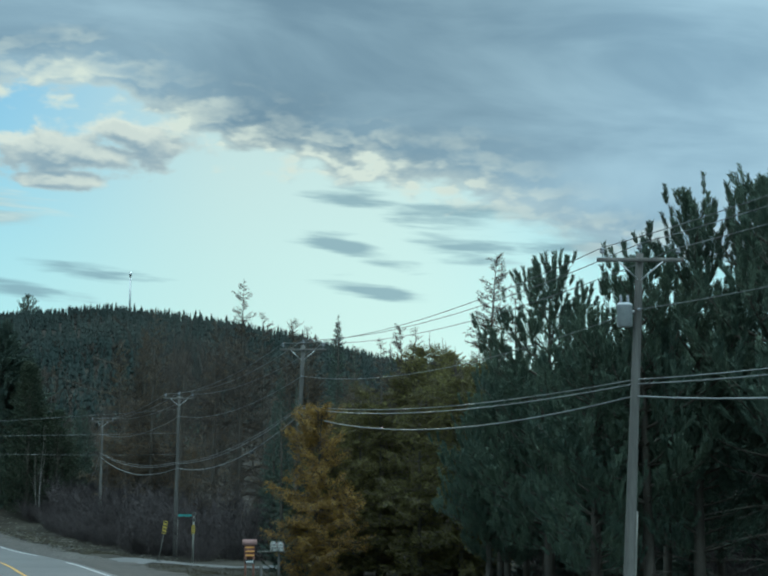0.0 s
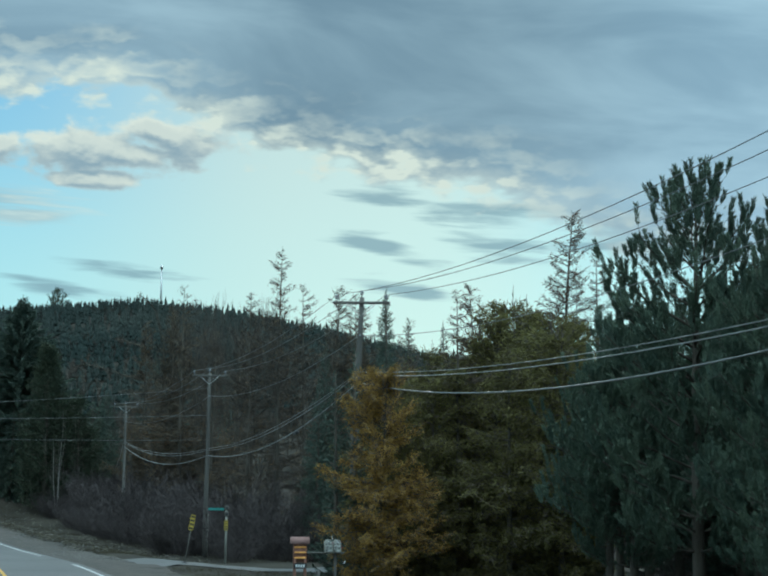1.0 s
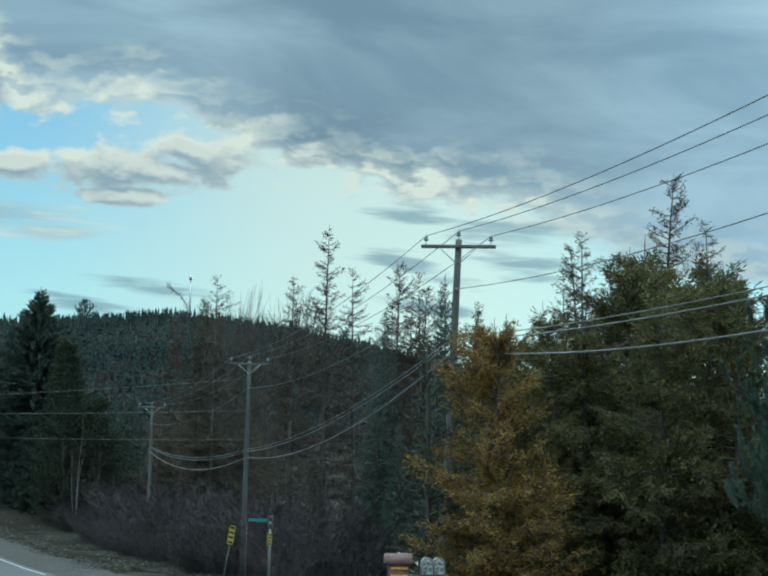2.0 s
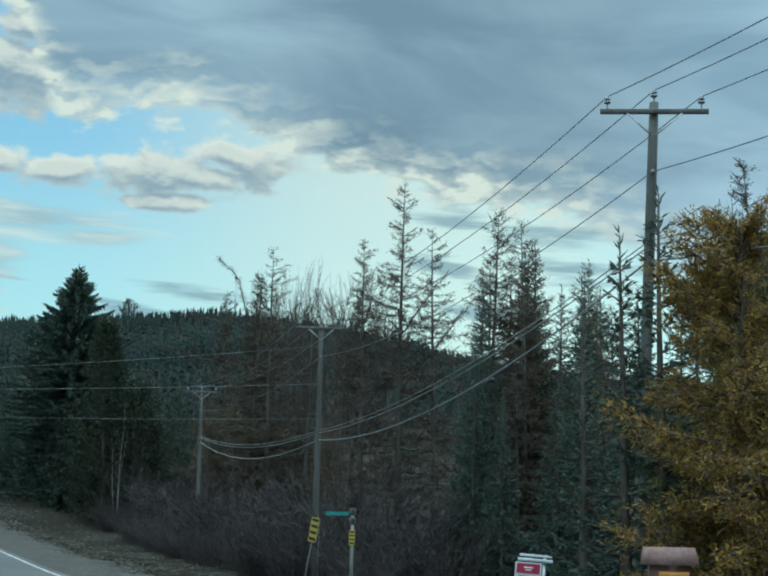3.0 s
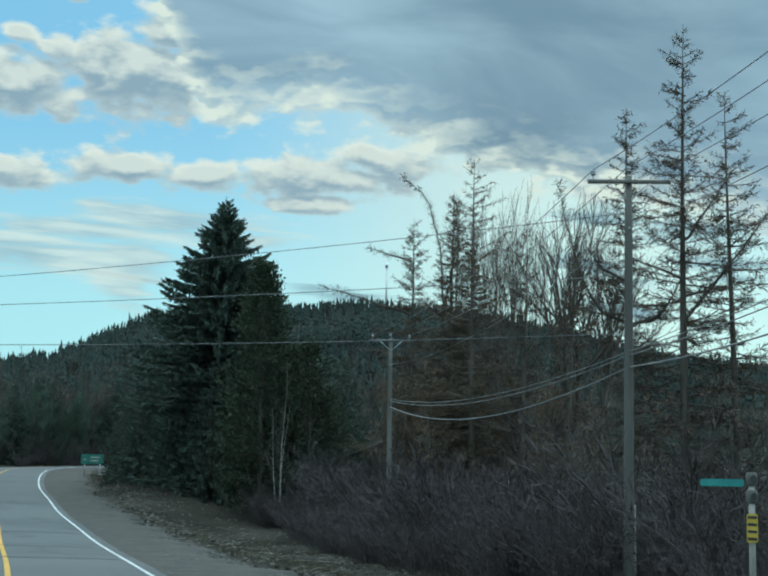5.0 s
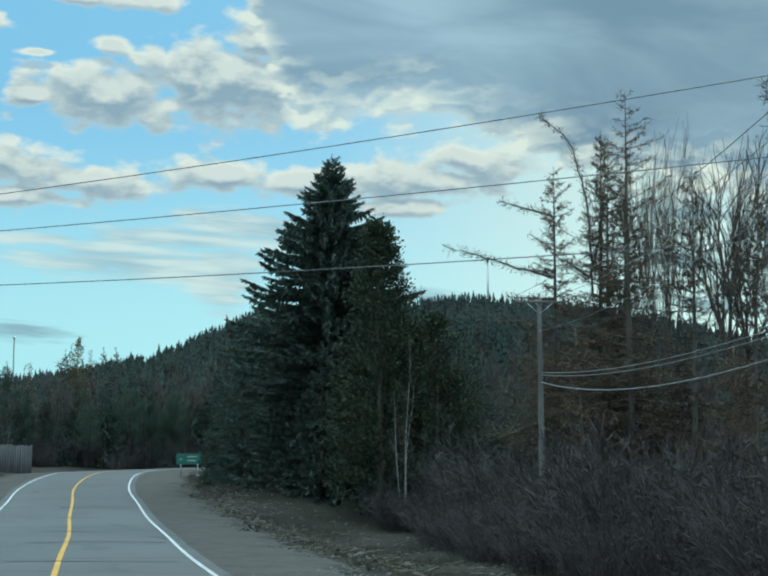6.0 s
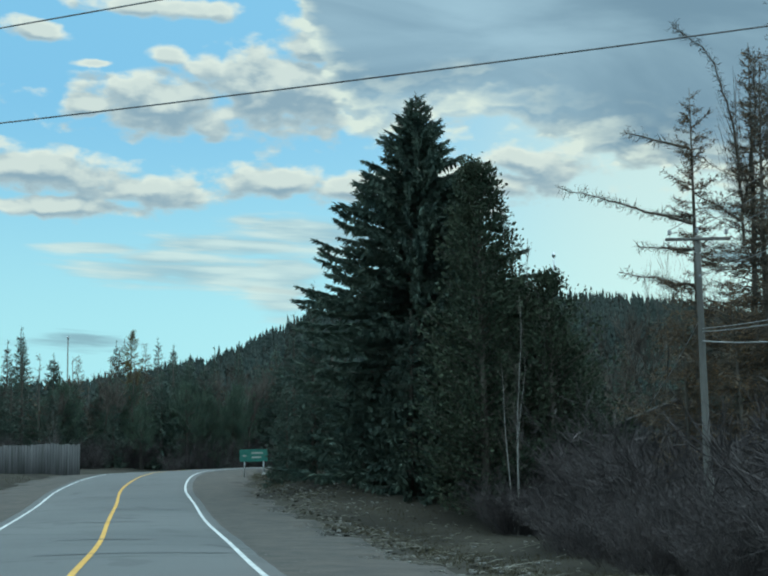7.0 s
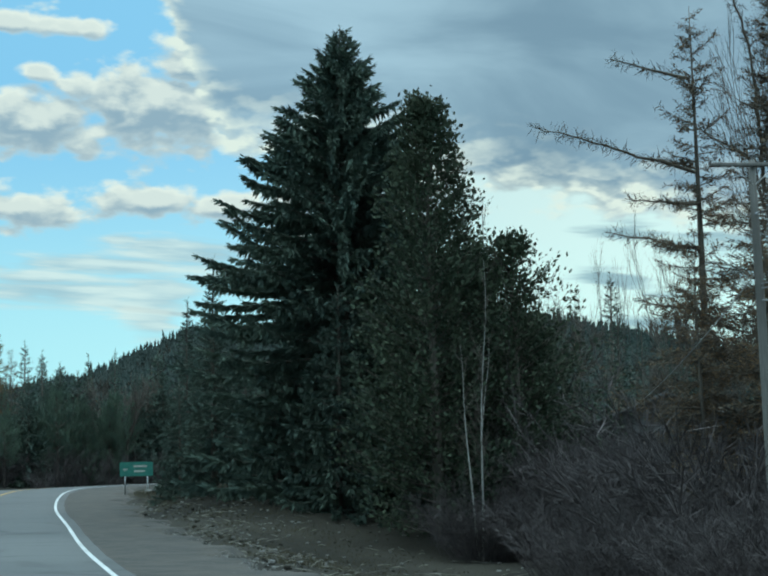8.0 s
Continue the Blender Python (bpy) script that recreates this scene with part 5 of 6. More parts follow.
def ring_profile(m, prof, c=(0, 0, 0), sides=12):
    """A turned shape: radius and height pairs."""
    pts = np.array([(c[0], c[1], c[2] + z) for _, z in prof])
    a = np.linspace(0, 6.2832, sides, endpoint=False)
    v = np.concatenate([p + np.stack([np.cos(a) * r, np.sin(a) * r, 0 * a], 1) for p, (r, _) in zip(pts, prof)])
    k, n = sides, len(prof)
    i, j = np.meshgrid(np.arange(n - 1), np.arange(k), indexing="ij")
    j2 = (j + 1) % k
    m.add(v, np.stack([i * k + j, i * k + j2, (i + 1) * k + j2, (i + 1) * k + j], -1).reshape(-1, 4))
    m.add(np.vstack([v[:k], pts[:1]]), [((q + 1) % k, q, k) for q in range(k)])
    m.add(np.vstack([v[-k:], pts[-1:]]), [(q, (q + 1) % k, k) for q in range(k)])


def chamfer_beam(m, c, size, rz=0.0, cut=0.012):
    """A sawn beam with its long edges taken off; x is its length."""
    L, w, h = size[0] / 2, size[1] / 2, size[2] / 2
    prof = [(-w + cut, -h), (w - cut, -h), (w, -h + cut), (w, h - cut), (w - cut, h), (-w + cut, h), (-w, h - cut), (-w, -h + cut)]
    v = np.array([(s * L, p[0], p[1]) for s in (-1, 1) for p in prof])
    co, si = math.cos(rz), math.sin(rz)
    v = np.column_stack([v[:, 0] * co - v[:, 1] * si, v[:, 0] * si + v[:, 1] * co, v[:, 2]]) + np.asarray(c)
    m.add(v, [(i, (i + 1) % 8, 8 + (i + 1) % 8, 8 + i) for i in range(8)])
    m.add(v[:8], [tuple(range(7, -1, -1))])
    m.add(v[8:], [tuple(range(8))])


POLES = {}


def utility_pole(key, x, y, arm_z, top_z, comm, arm_rz, lean=(0, 0), can=False, conduit=True, label=""):
    """A wooden pole with one crossarm; records where its wires are tied."""
    z0 = land1(x, y) - 0.3
    ob = thing("utility_pole", x, y, z0, label or "weathered grey wooden utility pole with one crossarm", "utility pole", "utility poles along the road")
    h = top_z - z0

    def axis_at(z):
        t = (z - z0) / h
        return np.array([lean[0] * t, lean[1] * t, z - z0])

    m = Mesh()
    zs = np.linspace(z0, top_z, 9)
    m.tube([axis_at(z) for z in zs], np.linspace(0.165, 0.105, 9), 12)
    part("pole", m, M_POLE, ob, smooth=True)
    ca = radians(arm_rz)
    d, nrm = np.array([math.cos(ca), math.sin(ca), 0]), np.array([math.sin(ca), -math.cos(ca), 0])
    ac = axis_at(arm_z) + nrm * 0.15
    m = Mesh()
    chamfer_beam(m, ac, (2.44, 0.09, 0.115), ca)
    part("crossarm", m, M_POLE, ob)
    for s in (-1, 1):
        m = Mesh()
        m.tube([ac + d * s * 0.62 + nrm * 0.05 - (0, 0, 0.05), axis_at(arm_z - 0.55) + nrm * 0.13 + d * s * 0.05], 0.018, 4)
        part("brace", m, M_STEEL, ob)
    ties = []
    for s, up in ((-1, 0.0), (0, 1.0), (1, 0.0)):
        p = ac + d * s * 1.06 + (0, 0, 0.06) if s else axis_at(top_z)
        m = Mesh()
        ring_profile(m, [(0.014, 0), (0.014, 0.12), (0.05, 0.12), (0.085, 0.15), (0.085, 0.17), (0.05, 0.19), (0.045, 0.21), (0.075, 0.225), (0.075, 0.245), (0.045, 0.26), (0.04, 0.30), (0.015, 0.31)], p)
        part("insulator", m, M_PORCELAIN, ob, smooth=True)
        ties.append(p + np.array([x, y, z0]) + (0, 0, 0.29))
    m = Mesh()
    n0 = axis_at(arm_z - 1.4) + nrm * 0.16
    m.tube([axis_at(arm_z - 1.4) + nrm * 0.08, n0 + nrm * 0.04], [0.03, 0.045], 8)
    part("neutral_clamp", m, M_PORCELAIN, ob)
    ties.append(n0 + np.array([x, y, z0]))
    for dz in (0.0, 0.34, 0.46):
        q = axis_at(comm + dz) - nrm * 0.17
        m = Mesh()
        m.tube([axis_at(comm + dz) - nrm * 0.1, q], 0.025, 6)
        m.box(q, (0.10, 0.06, 0.12))
        part("cable_clamp", m, M_BLACK, ob)
        ties.append(q + np.array([x, y, z0]))
    if conduit:
        m = Mesh()
        m.tube([axis_at(z) + d * 0.18 * (1 - 0.25 * (z - z0) / h) for z in np.linspace(z0, z0 + 3.2, 4)], 0.03, 6)
        part("ground_wire_guard", m, M_POST, ob, "pale plastic ground wire guard")
    if can:
        c = axis_at(arm_z - 1.55) - d * 0.38 + nrm * 0.1
        m = Mesh()
        ring_profile(m, [(0.17, -0.34), (0.215, -0.32), (0.22, 0.24), (0.23, 0.25), (0.23, 0.29), (0.18, 0.33), (0.05, 0.345)], c, 16)
        tk = part("transformer", m, M_GREYPAINT, ob, "light grey transformer can", True)
        for s in (-0.12, 0.12):
            m = Mesh()
            ring_profile(m, [(0.03, 0), (0.05, 0.03), (0.03, 0.06), (0.05, 0.1), (0.03, 0.14), (0.045, 0.18), (0.015, 0.24)], c + d * s * 0.8 + (0, 0, 0.33), 8)
            part("bushing", m, M_PORCELAIN, tk)
        m = Mesh()
        m.box(axis_at(arm_z - 1.45) - d * 0.14 + nrm * 0.05, (0.14, 0.06, 0.08))
        part("hanger", m, M_STEEL, tk)
    POLES[key] = ties
    return ob


def cable(a, b, sag, rad, material, label, name="power_cable"):
    t = np.linspace(0, 1, 26)[:, None]
    p = np.asarray(a) + (np.asarray(b) - a) * t - np.array([0, 0, 1.0]) * 4 * sag * t * (1 - t)
    m = Mesh()
    m.tube(p, rad, 5, False)
    return tagged(new(name, m.data(name, material, True)), label, "cable", "overhead cables")


def build_line():
    arm = -28
    utility_pole("Z", 25.6, -20.5, 10.5, 10.7, 6.6, arm)
    utility_pole("A", 35.5, 22.6, 10.0, 10.2, 6.2, arm, (0.45, -0.25), True, label="leaning wooden utility pole carrying a grey transformer")
    utility_pole("B", 44.0, 63.7, 11.4, 11.65, 8.0, arm, (0.50, -0.1))
    utility_pole("C", 53.4, 106.6, 11.65, 11.85, 6.2, arm + 8, (0.1, 0.0))
    utility_pole("D", 61.9, 152.5, 12.2, 12.35, 8.4, arm + 14, (0.05, 0.1))
    for p, q in ("ZA", "AB", "BC", "CD"):
        for i, (a, b) in enumerate(zip(POLES[p], POLES[q])):
            if i < 3:
                cable(a, b, 0.7, 0.0125, M_CABLE, "thin bare aluminium power line between poles")
            elif i == 3:
                cable(a, b, 0.8, 0.0125, M_CABLE, "thin bare neutral wire between poles")
            else:
                cable(a, b, (1.1, 0.75, 0.7)[i - 4] - 0.22 * (p == "A"), (0.024, 0.017, 0.014)[i - 4], M_CABLE_DARK, "sheathed telephone cable strung between poles", "telephone_cable")
    # lines that leave pole C across the road
    utility_pole("W", 6.7, 144.0, 9.8, 10.0, 7.0, 52)
    for a, b, sag in (((53.7, 107.0, 10.84), (6.7, 143.9, 9.8), 0.77), ((53.7, 107.0, 8.96), (6.7, 143.9, 9.75), 0.50), ((53.9, 107.4, 7.28), (6.7, 143.9, 9.65), 0.74)):
        cable(a, b, sag, 0.012, M_CABLE, "thin power line crossing above the road")
    cable((61.9, 152.6, 9.2), (68.8, 178.4, 6.6), 0.5, 0.016, M_CABLE_DARK, "black service cable running down to a house", "service_cable")
    # splice case on the telephone cable
    a, b = np.array(POLES["B"][4]), np.array(POLES["C"][4])
    t = 0.30
    p = a + (b - a) * t - (0, 0, 4 * 1.1 * t * (1 - t) + 0.12)
    u = (b - a) / np.linalg.norm(b - a)
    m = Mesh()
    m.tube([p - u * 0.42, p - u * 0.36, p + u * 0.36, p + u * 0.42], [0.03, 0.08, 0.08, 0.03], 8)
    tagged(new("splice_case", m.data("splice_case", M_BLACK, True)), "black splice case hung on a telephone cable", "splice case")


# ---- signs and boxes ----


def plate(m, c, w, h, rz, t=0.012, tilt=0.0, round_=0.03):
    """An upright plate with clipped corners, facing away from its local y."""
    k = round_
    prof = [(-w / 2 + k, -h / 2), (w / 2 - k, -h / 2), (w / 2, -h / 2 + k), (w / 2, h / 2 - k), (w / 2 - k, h / 2), (-w / 2 + k, h / 2), (-w / 2, h / 2 - k), (-w / 2, -h / 2 + k)]
    v = np.array([(px, s * t / 2, pz) for s in (-1, 1) for px, pz in prof])
    ca, sa = math.cos(tilt), math.sin(tilt)
    v = np.column_stack([v[:, 0] * ca - v[:, 2] * sa, v[:, 1], v[:, 0] * sa + v[:, 2] * ca])
    co, si = math.cos(rz), math.sin(rz)
    v = np.column_stack([v[:, 0] * co - v[:, 1] * si, v[:, 0] * si + v[:, 1] * co, v[:, 2]]) + np.asarray(c)
    m.add(v, [(i, (i + 1) % 8, 8 + (i + 1) % 8, 8 + i) for i in range(8)])
    m.add(v[:8], [tuple(range(8))])
    m.add(v[8:], [tuple(range(7, -1, -1))])


FACE = -20.0  # turn of plates that face the oncoming lane


def front(c, along_x, up, out, rz):
    r = radians(rz)
    return np.asarray(c) + np.array([math.cos(r) * along_x + math.sin(r) * out, math.sin(r) * along_x - math.cos(r) * out, up])


def stripe_marker():
    """Leaning hazard board with black and yellow bars."""
    x, y = 43.1, 81.6
    z = land1(x, y) - 0.1
    ob = thing("hazard_marker", x, y, z, "leaning thin post with a black and yellow striped board", "road sign", "", FACE)
    h = 2.35 - z
    m = Mesh()
    lean = 0.165
    m.tube([(0, 0, 0), (lean * h * 0.75, 0, h * 0.75)], [0.03, 0.024], 8)
    part("post", m, M_POLE, ob)
    m = Mesh()
    ring_profile(m, [(0.26, 0), (0.22, 0.14), (0.06, 0.2)], (0, 0, 0.05), 10)
    part("base", m, M_BLACK, ob)
    bd = Mesh()
    c = np.array([lean * (h - 0.52), -0.03, h - 0.48])
    plate(bd, c, 0.25, 0.78, 0, 0.02, -math.atan(lean))
    board = part("board", bd, M_SIGNYEL, ob, "yellow board")
    for i in range(4):
        m = Mesh()
        o = -0.29 + 0.195 * i
        plate(m, c + (o * lean, -0.014, o), 0.21, 0.09, 0, 0.006, -math.atan(lean) - 0.12, 0.005)
        part("stripe", m, M_BLACK, board)


def street_post():
    """Pale post with a street blade and a small striped plate."""
    x, y = 50.75, 95.7
    z = land1(x, y) - 0.1
    ob = thing("street_sign", x, y, z, "pale post with a teal street blade and striped plate", "road sign", "", FACE)
    h = 2.75 - z
    m = Mesh()
    m.tube([(0, 0, 0), (0.02, 0, h)], [0.075, 0.07], 10)
    part("post", m, M_POST, ob, smooth=True)
    m = Mesh()
    plate(m, (-0.62, 0, h - 0.20), 0.98, 0.16, radians(6), 0.012)
    part("street_blade", m, M_TEAL, ob, "teal street name blade")
    for dz in (0.12, 0.5):
        m = Mesh()
        ring_profile(m, [(0.10, -0.15), (0.13, -0.10), (0.13, 0.10), (0.10, 0.15)], (0.02, 0, h - dz), 10)
        cuff = part("lamp_cuff", m, M_POLE, ob, "grey lamp housing", True)
        m = Mesh()
        a = np.linspace(0, 6.2832, 10, endpoint=False)
        c = np.array([0.04, -0.135, h - dz])
        v = np.stack([c[0] + np.cos(a) * 0.075, np.full(10, c[1]), c[2] + np.sin(a) * 0.085], 1)
        m.add(np.vstack([v, v + (0, 0.03, 0)]), [(i, (i + 1) % 10, 10 + (i + 1) % 10, 10 + i) for i in range(10)])
        m.add(v, [tuple(range(10))])
        part("lens", m, M_BLACK, cuff)
    bd = Mesh()
    plate(bd, (0.0, -0.09, h - 1.18), 0.24, 0.62, 0, 0.012)
    b = part("striped_plate", bd, M_SIGNYEL, ob, "yellow plate")
    for i in range(4):
        m = Mesh()
        plate(m, (0.0, -0.10, h - 1.41 + 0.155 * i), 0.20, 0.06, 0, 0.006, -0.06, 0.004)
        part("stripe", m, M_BLACK, b)


def estate_sign():
    """White hanging sign frame with a red panel."""
    x, y = 53.9, 86.2
    z = land1(x, y) - 0.1
    ob = thing("yard_sign", x, y, z, "white yard sign frame holding a small red panel", "sign", "", FACE, (0, 4))
    h = 1.0 - z
    m = Mesh()
    chamfer_beam(m, (0.40, 0, h / 2), (0.09, 0.09, h), 0)
    part("post", m, M_SIGNWHT, ob)
    m = Mesh()
    chamfer_beam(m, (0.06, 0, h - 0.10), (1.28, 0.10, 0.12))
    chamfer_beam(m, (0.06, 0, h + 0.06), (1.18, 0.08, 0.10))
    part("arm", m, M_SIGNWHT, ob)
    m = Mesh()
    plate(m, (-0.18, -0.01, h - 0.62), 0.98, 0.86, 0, 0.03)
    pn = part("panel", m, M_SIGNWHT, ob)
    m = Mesh()
    plate(m, (-0.18, -0.035, h - 0.42), 0.86, 0.36, 0, 0.012, 0, 0.01)
    part("red_field", m, M_RED, pn, "red field with pale bars")
    for w, dz in ((0.34, 0.38), (0.24, 0.47)):
        m = Mesh()
        plate(m, (-0.18, -0.046, h - dz), w, 0.05, 0, 0.006, 0, 0.004)
        part("bar", m, M_SIGNWHT, pn)
    for w, dz in ((0.7, 0.72), (0.6, 0.82), (0.66, 0.92)):
        m = Mesh()
        plate(m, (-0.18, -0.03, h - dz), w, 0.04, 0, 0.006, 0, 0.004)
        part("bar", m, M_BLACK, pn)


def roadside_box():
    """Brown wooden bin with a shingled lid and orange slats."""
    x, y = 36.15, 50.7
    z = land1(x, y) - 0.05
    ob = thing("roadside_bin", x, y, z, "brown wooden roadside bin with orange slats and lid", "bin", "", FACE)
    h = 1.72 - z
    for sx in (-0.17, 0.17):
        for sy in (-0.2, 0.2):
            m = Mesh()
            chamfer_beam(m, (sx, sy, (h - 0.7) / 2), (0.07, 0.07, h - 0.7))
            part("leg", m, M_BROWN, ob)
    m = Mesh()
    m.box((0, 0, h - 0.52), (0.44, 0.42, 0.62))
    body = part("body", m, M_BROWN, ob)
    for i in range(3):
        m = Mesh()
        chamfer_beam(m, (0, -0.225, h - 0.33 - 0.17 * i), (0.38, 0.03, 0.06))
        part("slat", m, M_ORANGE, body, "orange painted slat")
    m = Mesh()
    v = np.array([(-0.31, -0.30, h - 0.22), (0.31, -0.30, h - 0.22), (0.31, 0.30, h - 0.22), (-0.31, 0.30, h - 0.22), (-0.30, -0.12, h), (0.30, -0.12, h), (0.30, 0.18, h), (-0.30, 0.18, h)])
    m.add(v, [(0, 3, 2, 1), (4, 5, 6, 7), (0, 1, 5, 4), (1, 2, 6, 5), (2, 3, 7, 6), (3, 0, 4, 7)])
    part("lid", m, M_ROOFRED, ob, "faded reddish lid")
    m = Mesh()
    plate(m, (0, -0.235, h - 0.93), 0.42, 0.17, 0, 0.02, 0, 0.015)
    board = part("number_board", m, M_BLACK, ob, "black board with four pale bars")
    for i in range(4):
        m = Mesh()
        plate(m, (-0.12 + 0.08 * i, -0.25, h - 0.93), 0.05, 0.09, 0, 0.006, 0, 0.004)
        part("bar", m, M_SIGNWHT, board)
    # two mailboxes on one plank beside the bin
    x, y = 39.9, 56.3
    z = land1(x, y) - 0.05
    ob = thing("mailbox_stand", x, y, z, "weathered plank on a post carrying two mailboxes", "mailbox stand", "", FACE)
    h = 1.0 - z
    m = Mesh()
    chamfer_beam(m, (0.1, 0, h / 2), (0.09, 0.09, h))
    part("post", m, M_POLE, ob)
    m = Mesh()
    chamfer_beam(m, (-0.25, -0.02, h + 0.03), (1.35, 0.30, 0.05))
    part("plank", m, M_POLE, ob)
    for dx in (-0.16, 0.15):
        px, py = front((x, y, 0), dx, 0, 0.02, FACE)[:2]
        box = thing("mailbox", px, py, z + h + 0.055, "scuffed white mailbox with a mottled grey door", "mailbox", "mailboxes on the plank", FACE)
        a = np.linspace(0, math.pi, 9)
        prof = np.array([(-0.145, 0.0), *[(-0.145 * math.cos(q), 0.32 + 0.145 * math.sin(q)) for q in a], (0.145, 0.0)])
        n = len(prof)
        m = Mesh()
        v = np.array([(px_, py_, pz_) for py_ in (-0.24, 0.24) for px_, pz_ in prof])
        m.add(v, [(i, (i + 1) % n, n + (i + 1) % n, n + i) for i in range(n)])
        m.add(v[n:], [tuple(range(n - 1, -1, -1))])
        m.add(v[:n], [tuple(range(n))])
        body = part("body", m, M_POST, box)
        m = Mesh()
        q = prof * (0.80, 0.88) + (0, 0.03)
        v = np.array([(px_, py_, pz_) for py_ in (-0.262, -0.242) for px_, pz_ in q])
        m.add(v, [(i, (i + 1) % n, n + (i + 1) % n, n + i) for i in range(n)])
        m.add(v[:n], [tuple(range(n))])
        door = part("door", m, M_MOTTLE, body, "mottled grey door")
        m = Mesh()
        m.box((0, -0.275, 0.38), (0.05, 0.03, 0.025))
        part("latch", m, M_STEEL, door)
        m = Mesh()
        m.box((0.155, -0.08, 0.30), (0.012, 0.03, 0.20))
        part("flag", m, M_RED, body, "small red flag")
    # stub post by the verge
    x, y = 33.9, 44.2
    z = land1(x, y) - 0.05
    ob = thing("marker_post", x, y, z, "short grey wooden marker post in the verge", "post")
    m = Mesh()
    chamfer_beam(m, (0, 0, 0.55), (0.09, 0.09, 1.1))
    part("post", m, M_POLE, ob)


def green_sign():
    x, y = 55.1, 219.0
    z = land1(x, y) - 0.1
    ob = thing("direction_sign", x, y, z, "green road direction sign on two steel posts", "road sign", "", FACE + 6)
    zc = 7.55 - z
    for s in (-0.72, 0.72):
        m = Mesh()
        m.tube([(s, 0.06, 0), (s, 0.06, zc + 0.4)], 0.05, 8)
        part("post", m, M_STEEL, ob)
    m = Mesh()
    plate(m, (0, 0, zc), 2.15, 0.92, 0, 0.02, 0, 0.06)
    pn = part("panel", m, M_SIGNGRN, ob)
    m = Mesh()
    c = np.array([-0.72, -0.014, zc - 0.02])
    v = c + np.array([(-0.16, 0, 0), (0.0, 0, 0.13), (0.0, 0, 0.05), (0.16, 0, 0.05), (0.16, 0, -0.05), (0.0, 0, -0.05), (0.0, 0, -0.13)])
    m.add(np.vstack([v, v + (0, 0.003, 0)]), [(i, (i + 1) % 7, 7 + (i + 1) % 7, 7 + i) for i in range(7)])
    m.add(v, [(0, 1, 6), (2, 3, 4, 5)][:1])
    m.add(v, [(2, 3, 4, 5)])
    part("arrow", m, M_POST, pn)
    for w, dx, dz in ((0.85, 0.25, 0.18), (0.70, 0.2, -0.14)):
        m = Mesh()
        plate(m, (dx, -0.013, zc + dz), w, 0.12, 0, 0.005, 0, 0.01)
        part("bar", m, M_POST, pn)


def fence():
    a, b = np.array([32.0, 222.0]), np.array([43.1, 243.0])
    n = 46
    z0 = land1(*a)
    ob = thing("board_fence", a[0], a[1], z0, "weathered grey board fence beside the road", "fence")
    d = (b - a) / np.linalg.norm(b - a)
    rz = math.atan2(d[1], d[0])
    for i in range(n):
        p = a + (b - a) * i / (n - 1)
        h = 1.9 + 1.0 * i / n + rng.uniform(-0.05, 0.05)
        m = Mesh()
        chamfer_beam(m, (p[0] - a[0], p[1] - a[1], land1(*p) - z0 + h / 2 - 0.1), (0.47, 0.03, h), rz)
        part("board", m, M_FENCE, ob)


def house():
    """Low dark shed, gable towards the road, with weathered upright boards."""
    x, y = 70.6, 175.2
    z = land1(x, y) - 0.2
    ob = thing("shed", x, y, z, "low dark shed with pale weathered boards behind shrubs", "shed", "", -20)
    W, D = 9.6, 7.0
    H = 6.2 - z
    r = 1.85
    m = Mesh()
    for c, s in (((0, D, H / 2), (W, 0.2, H)), ((-W / 2 + 0.1, D / 2, H / 2), (0.2, D - 0.2, H)), ((W / 2 - 0.1, D / 2, H / 2), (0.2, D - 0.2, H))):
        m.box(c, s)
    part("wall", m, M_SIDING, ob)
    m = Mesh()
    prof = np.array([(-W / 2, 0), (W / 2, 0), (W / 2, H), (0, H + r), (-W / 2, H)])
    v = np.array([(px, py, pz) for py in (-0.1, 0.1) for px, pz in prof])
    m.add(v, [(0, 1, 2, 3, 4)]), m.add(v, [(9, 8, 7, 6, 5)])
    front_wall = part("gable", m, M_SIDING, ob)
    r2 = np.random.default_rng(8)
    for i in range(34):
        xx = -W / 2 + 0.16 + i * (W - 0.32) / 33
        top = H + r * (1 - abs(xx) / (W / 2)) - 0.2
        m = Mesh()
        chamfer_beam(m, (xx, -0.12, top / 2), (0.20, 0.03, top - r2.uniform(0, 0.1)))
        part("board", m, M_FENCE if r2.random() < 0.3 else M_SIDING, front_wall)
    e = 0.4
    for s in (-1, 1):
        m = Mesh()
        drop = r / (W / 2) * e
        v = np.array([(s * (W / 2 + e), -e, H - drop), (s * (W / 2 + e), D + e, H - drop), (0, D + e, H + r), (0, -e, H + r)])
        q = [(0, 1, 2, 3), (7, 6, 5, 4), (0, 4, 5, 1), (1, 5, 6, 2), (2, 6, 7, 3), (3, 7, 4, 0)]
        m.add(np.vstack([v, v + (0, 0, 0.13)]), q)
        roof = part("roof_side", m, M_DARKROOF, ob, "dark shingled roof side")
        m = Mesh()
        a, b = np.array([s * (W / 2 + e), -e - 0.03, H - drop + 0.03]), np.array([0, -e - 0.03, H + r + 0.03])
        w = np.array([0, 0, 0.09])
        t = np.array([0, -0.025, 0])
        m.add(np.array([a - w + t, b - w + t, b + w + t, a + w + t, a - w - t, b - w - t, b + w - t, a + w - t]), q)
        part("rake_board", m, M_FENCE, roof, "grey weathered rake board")


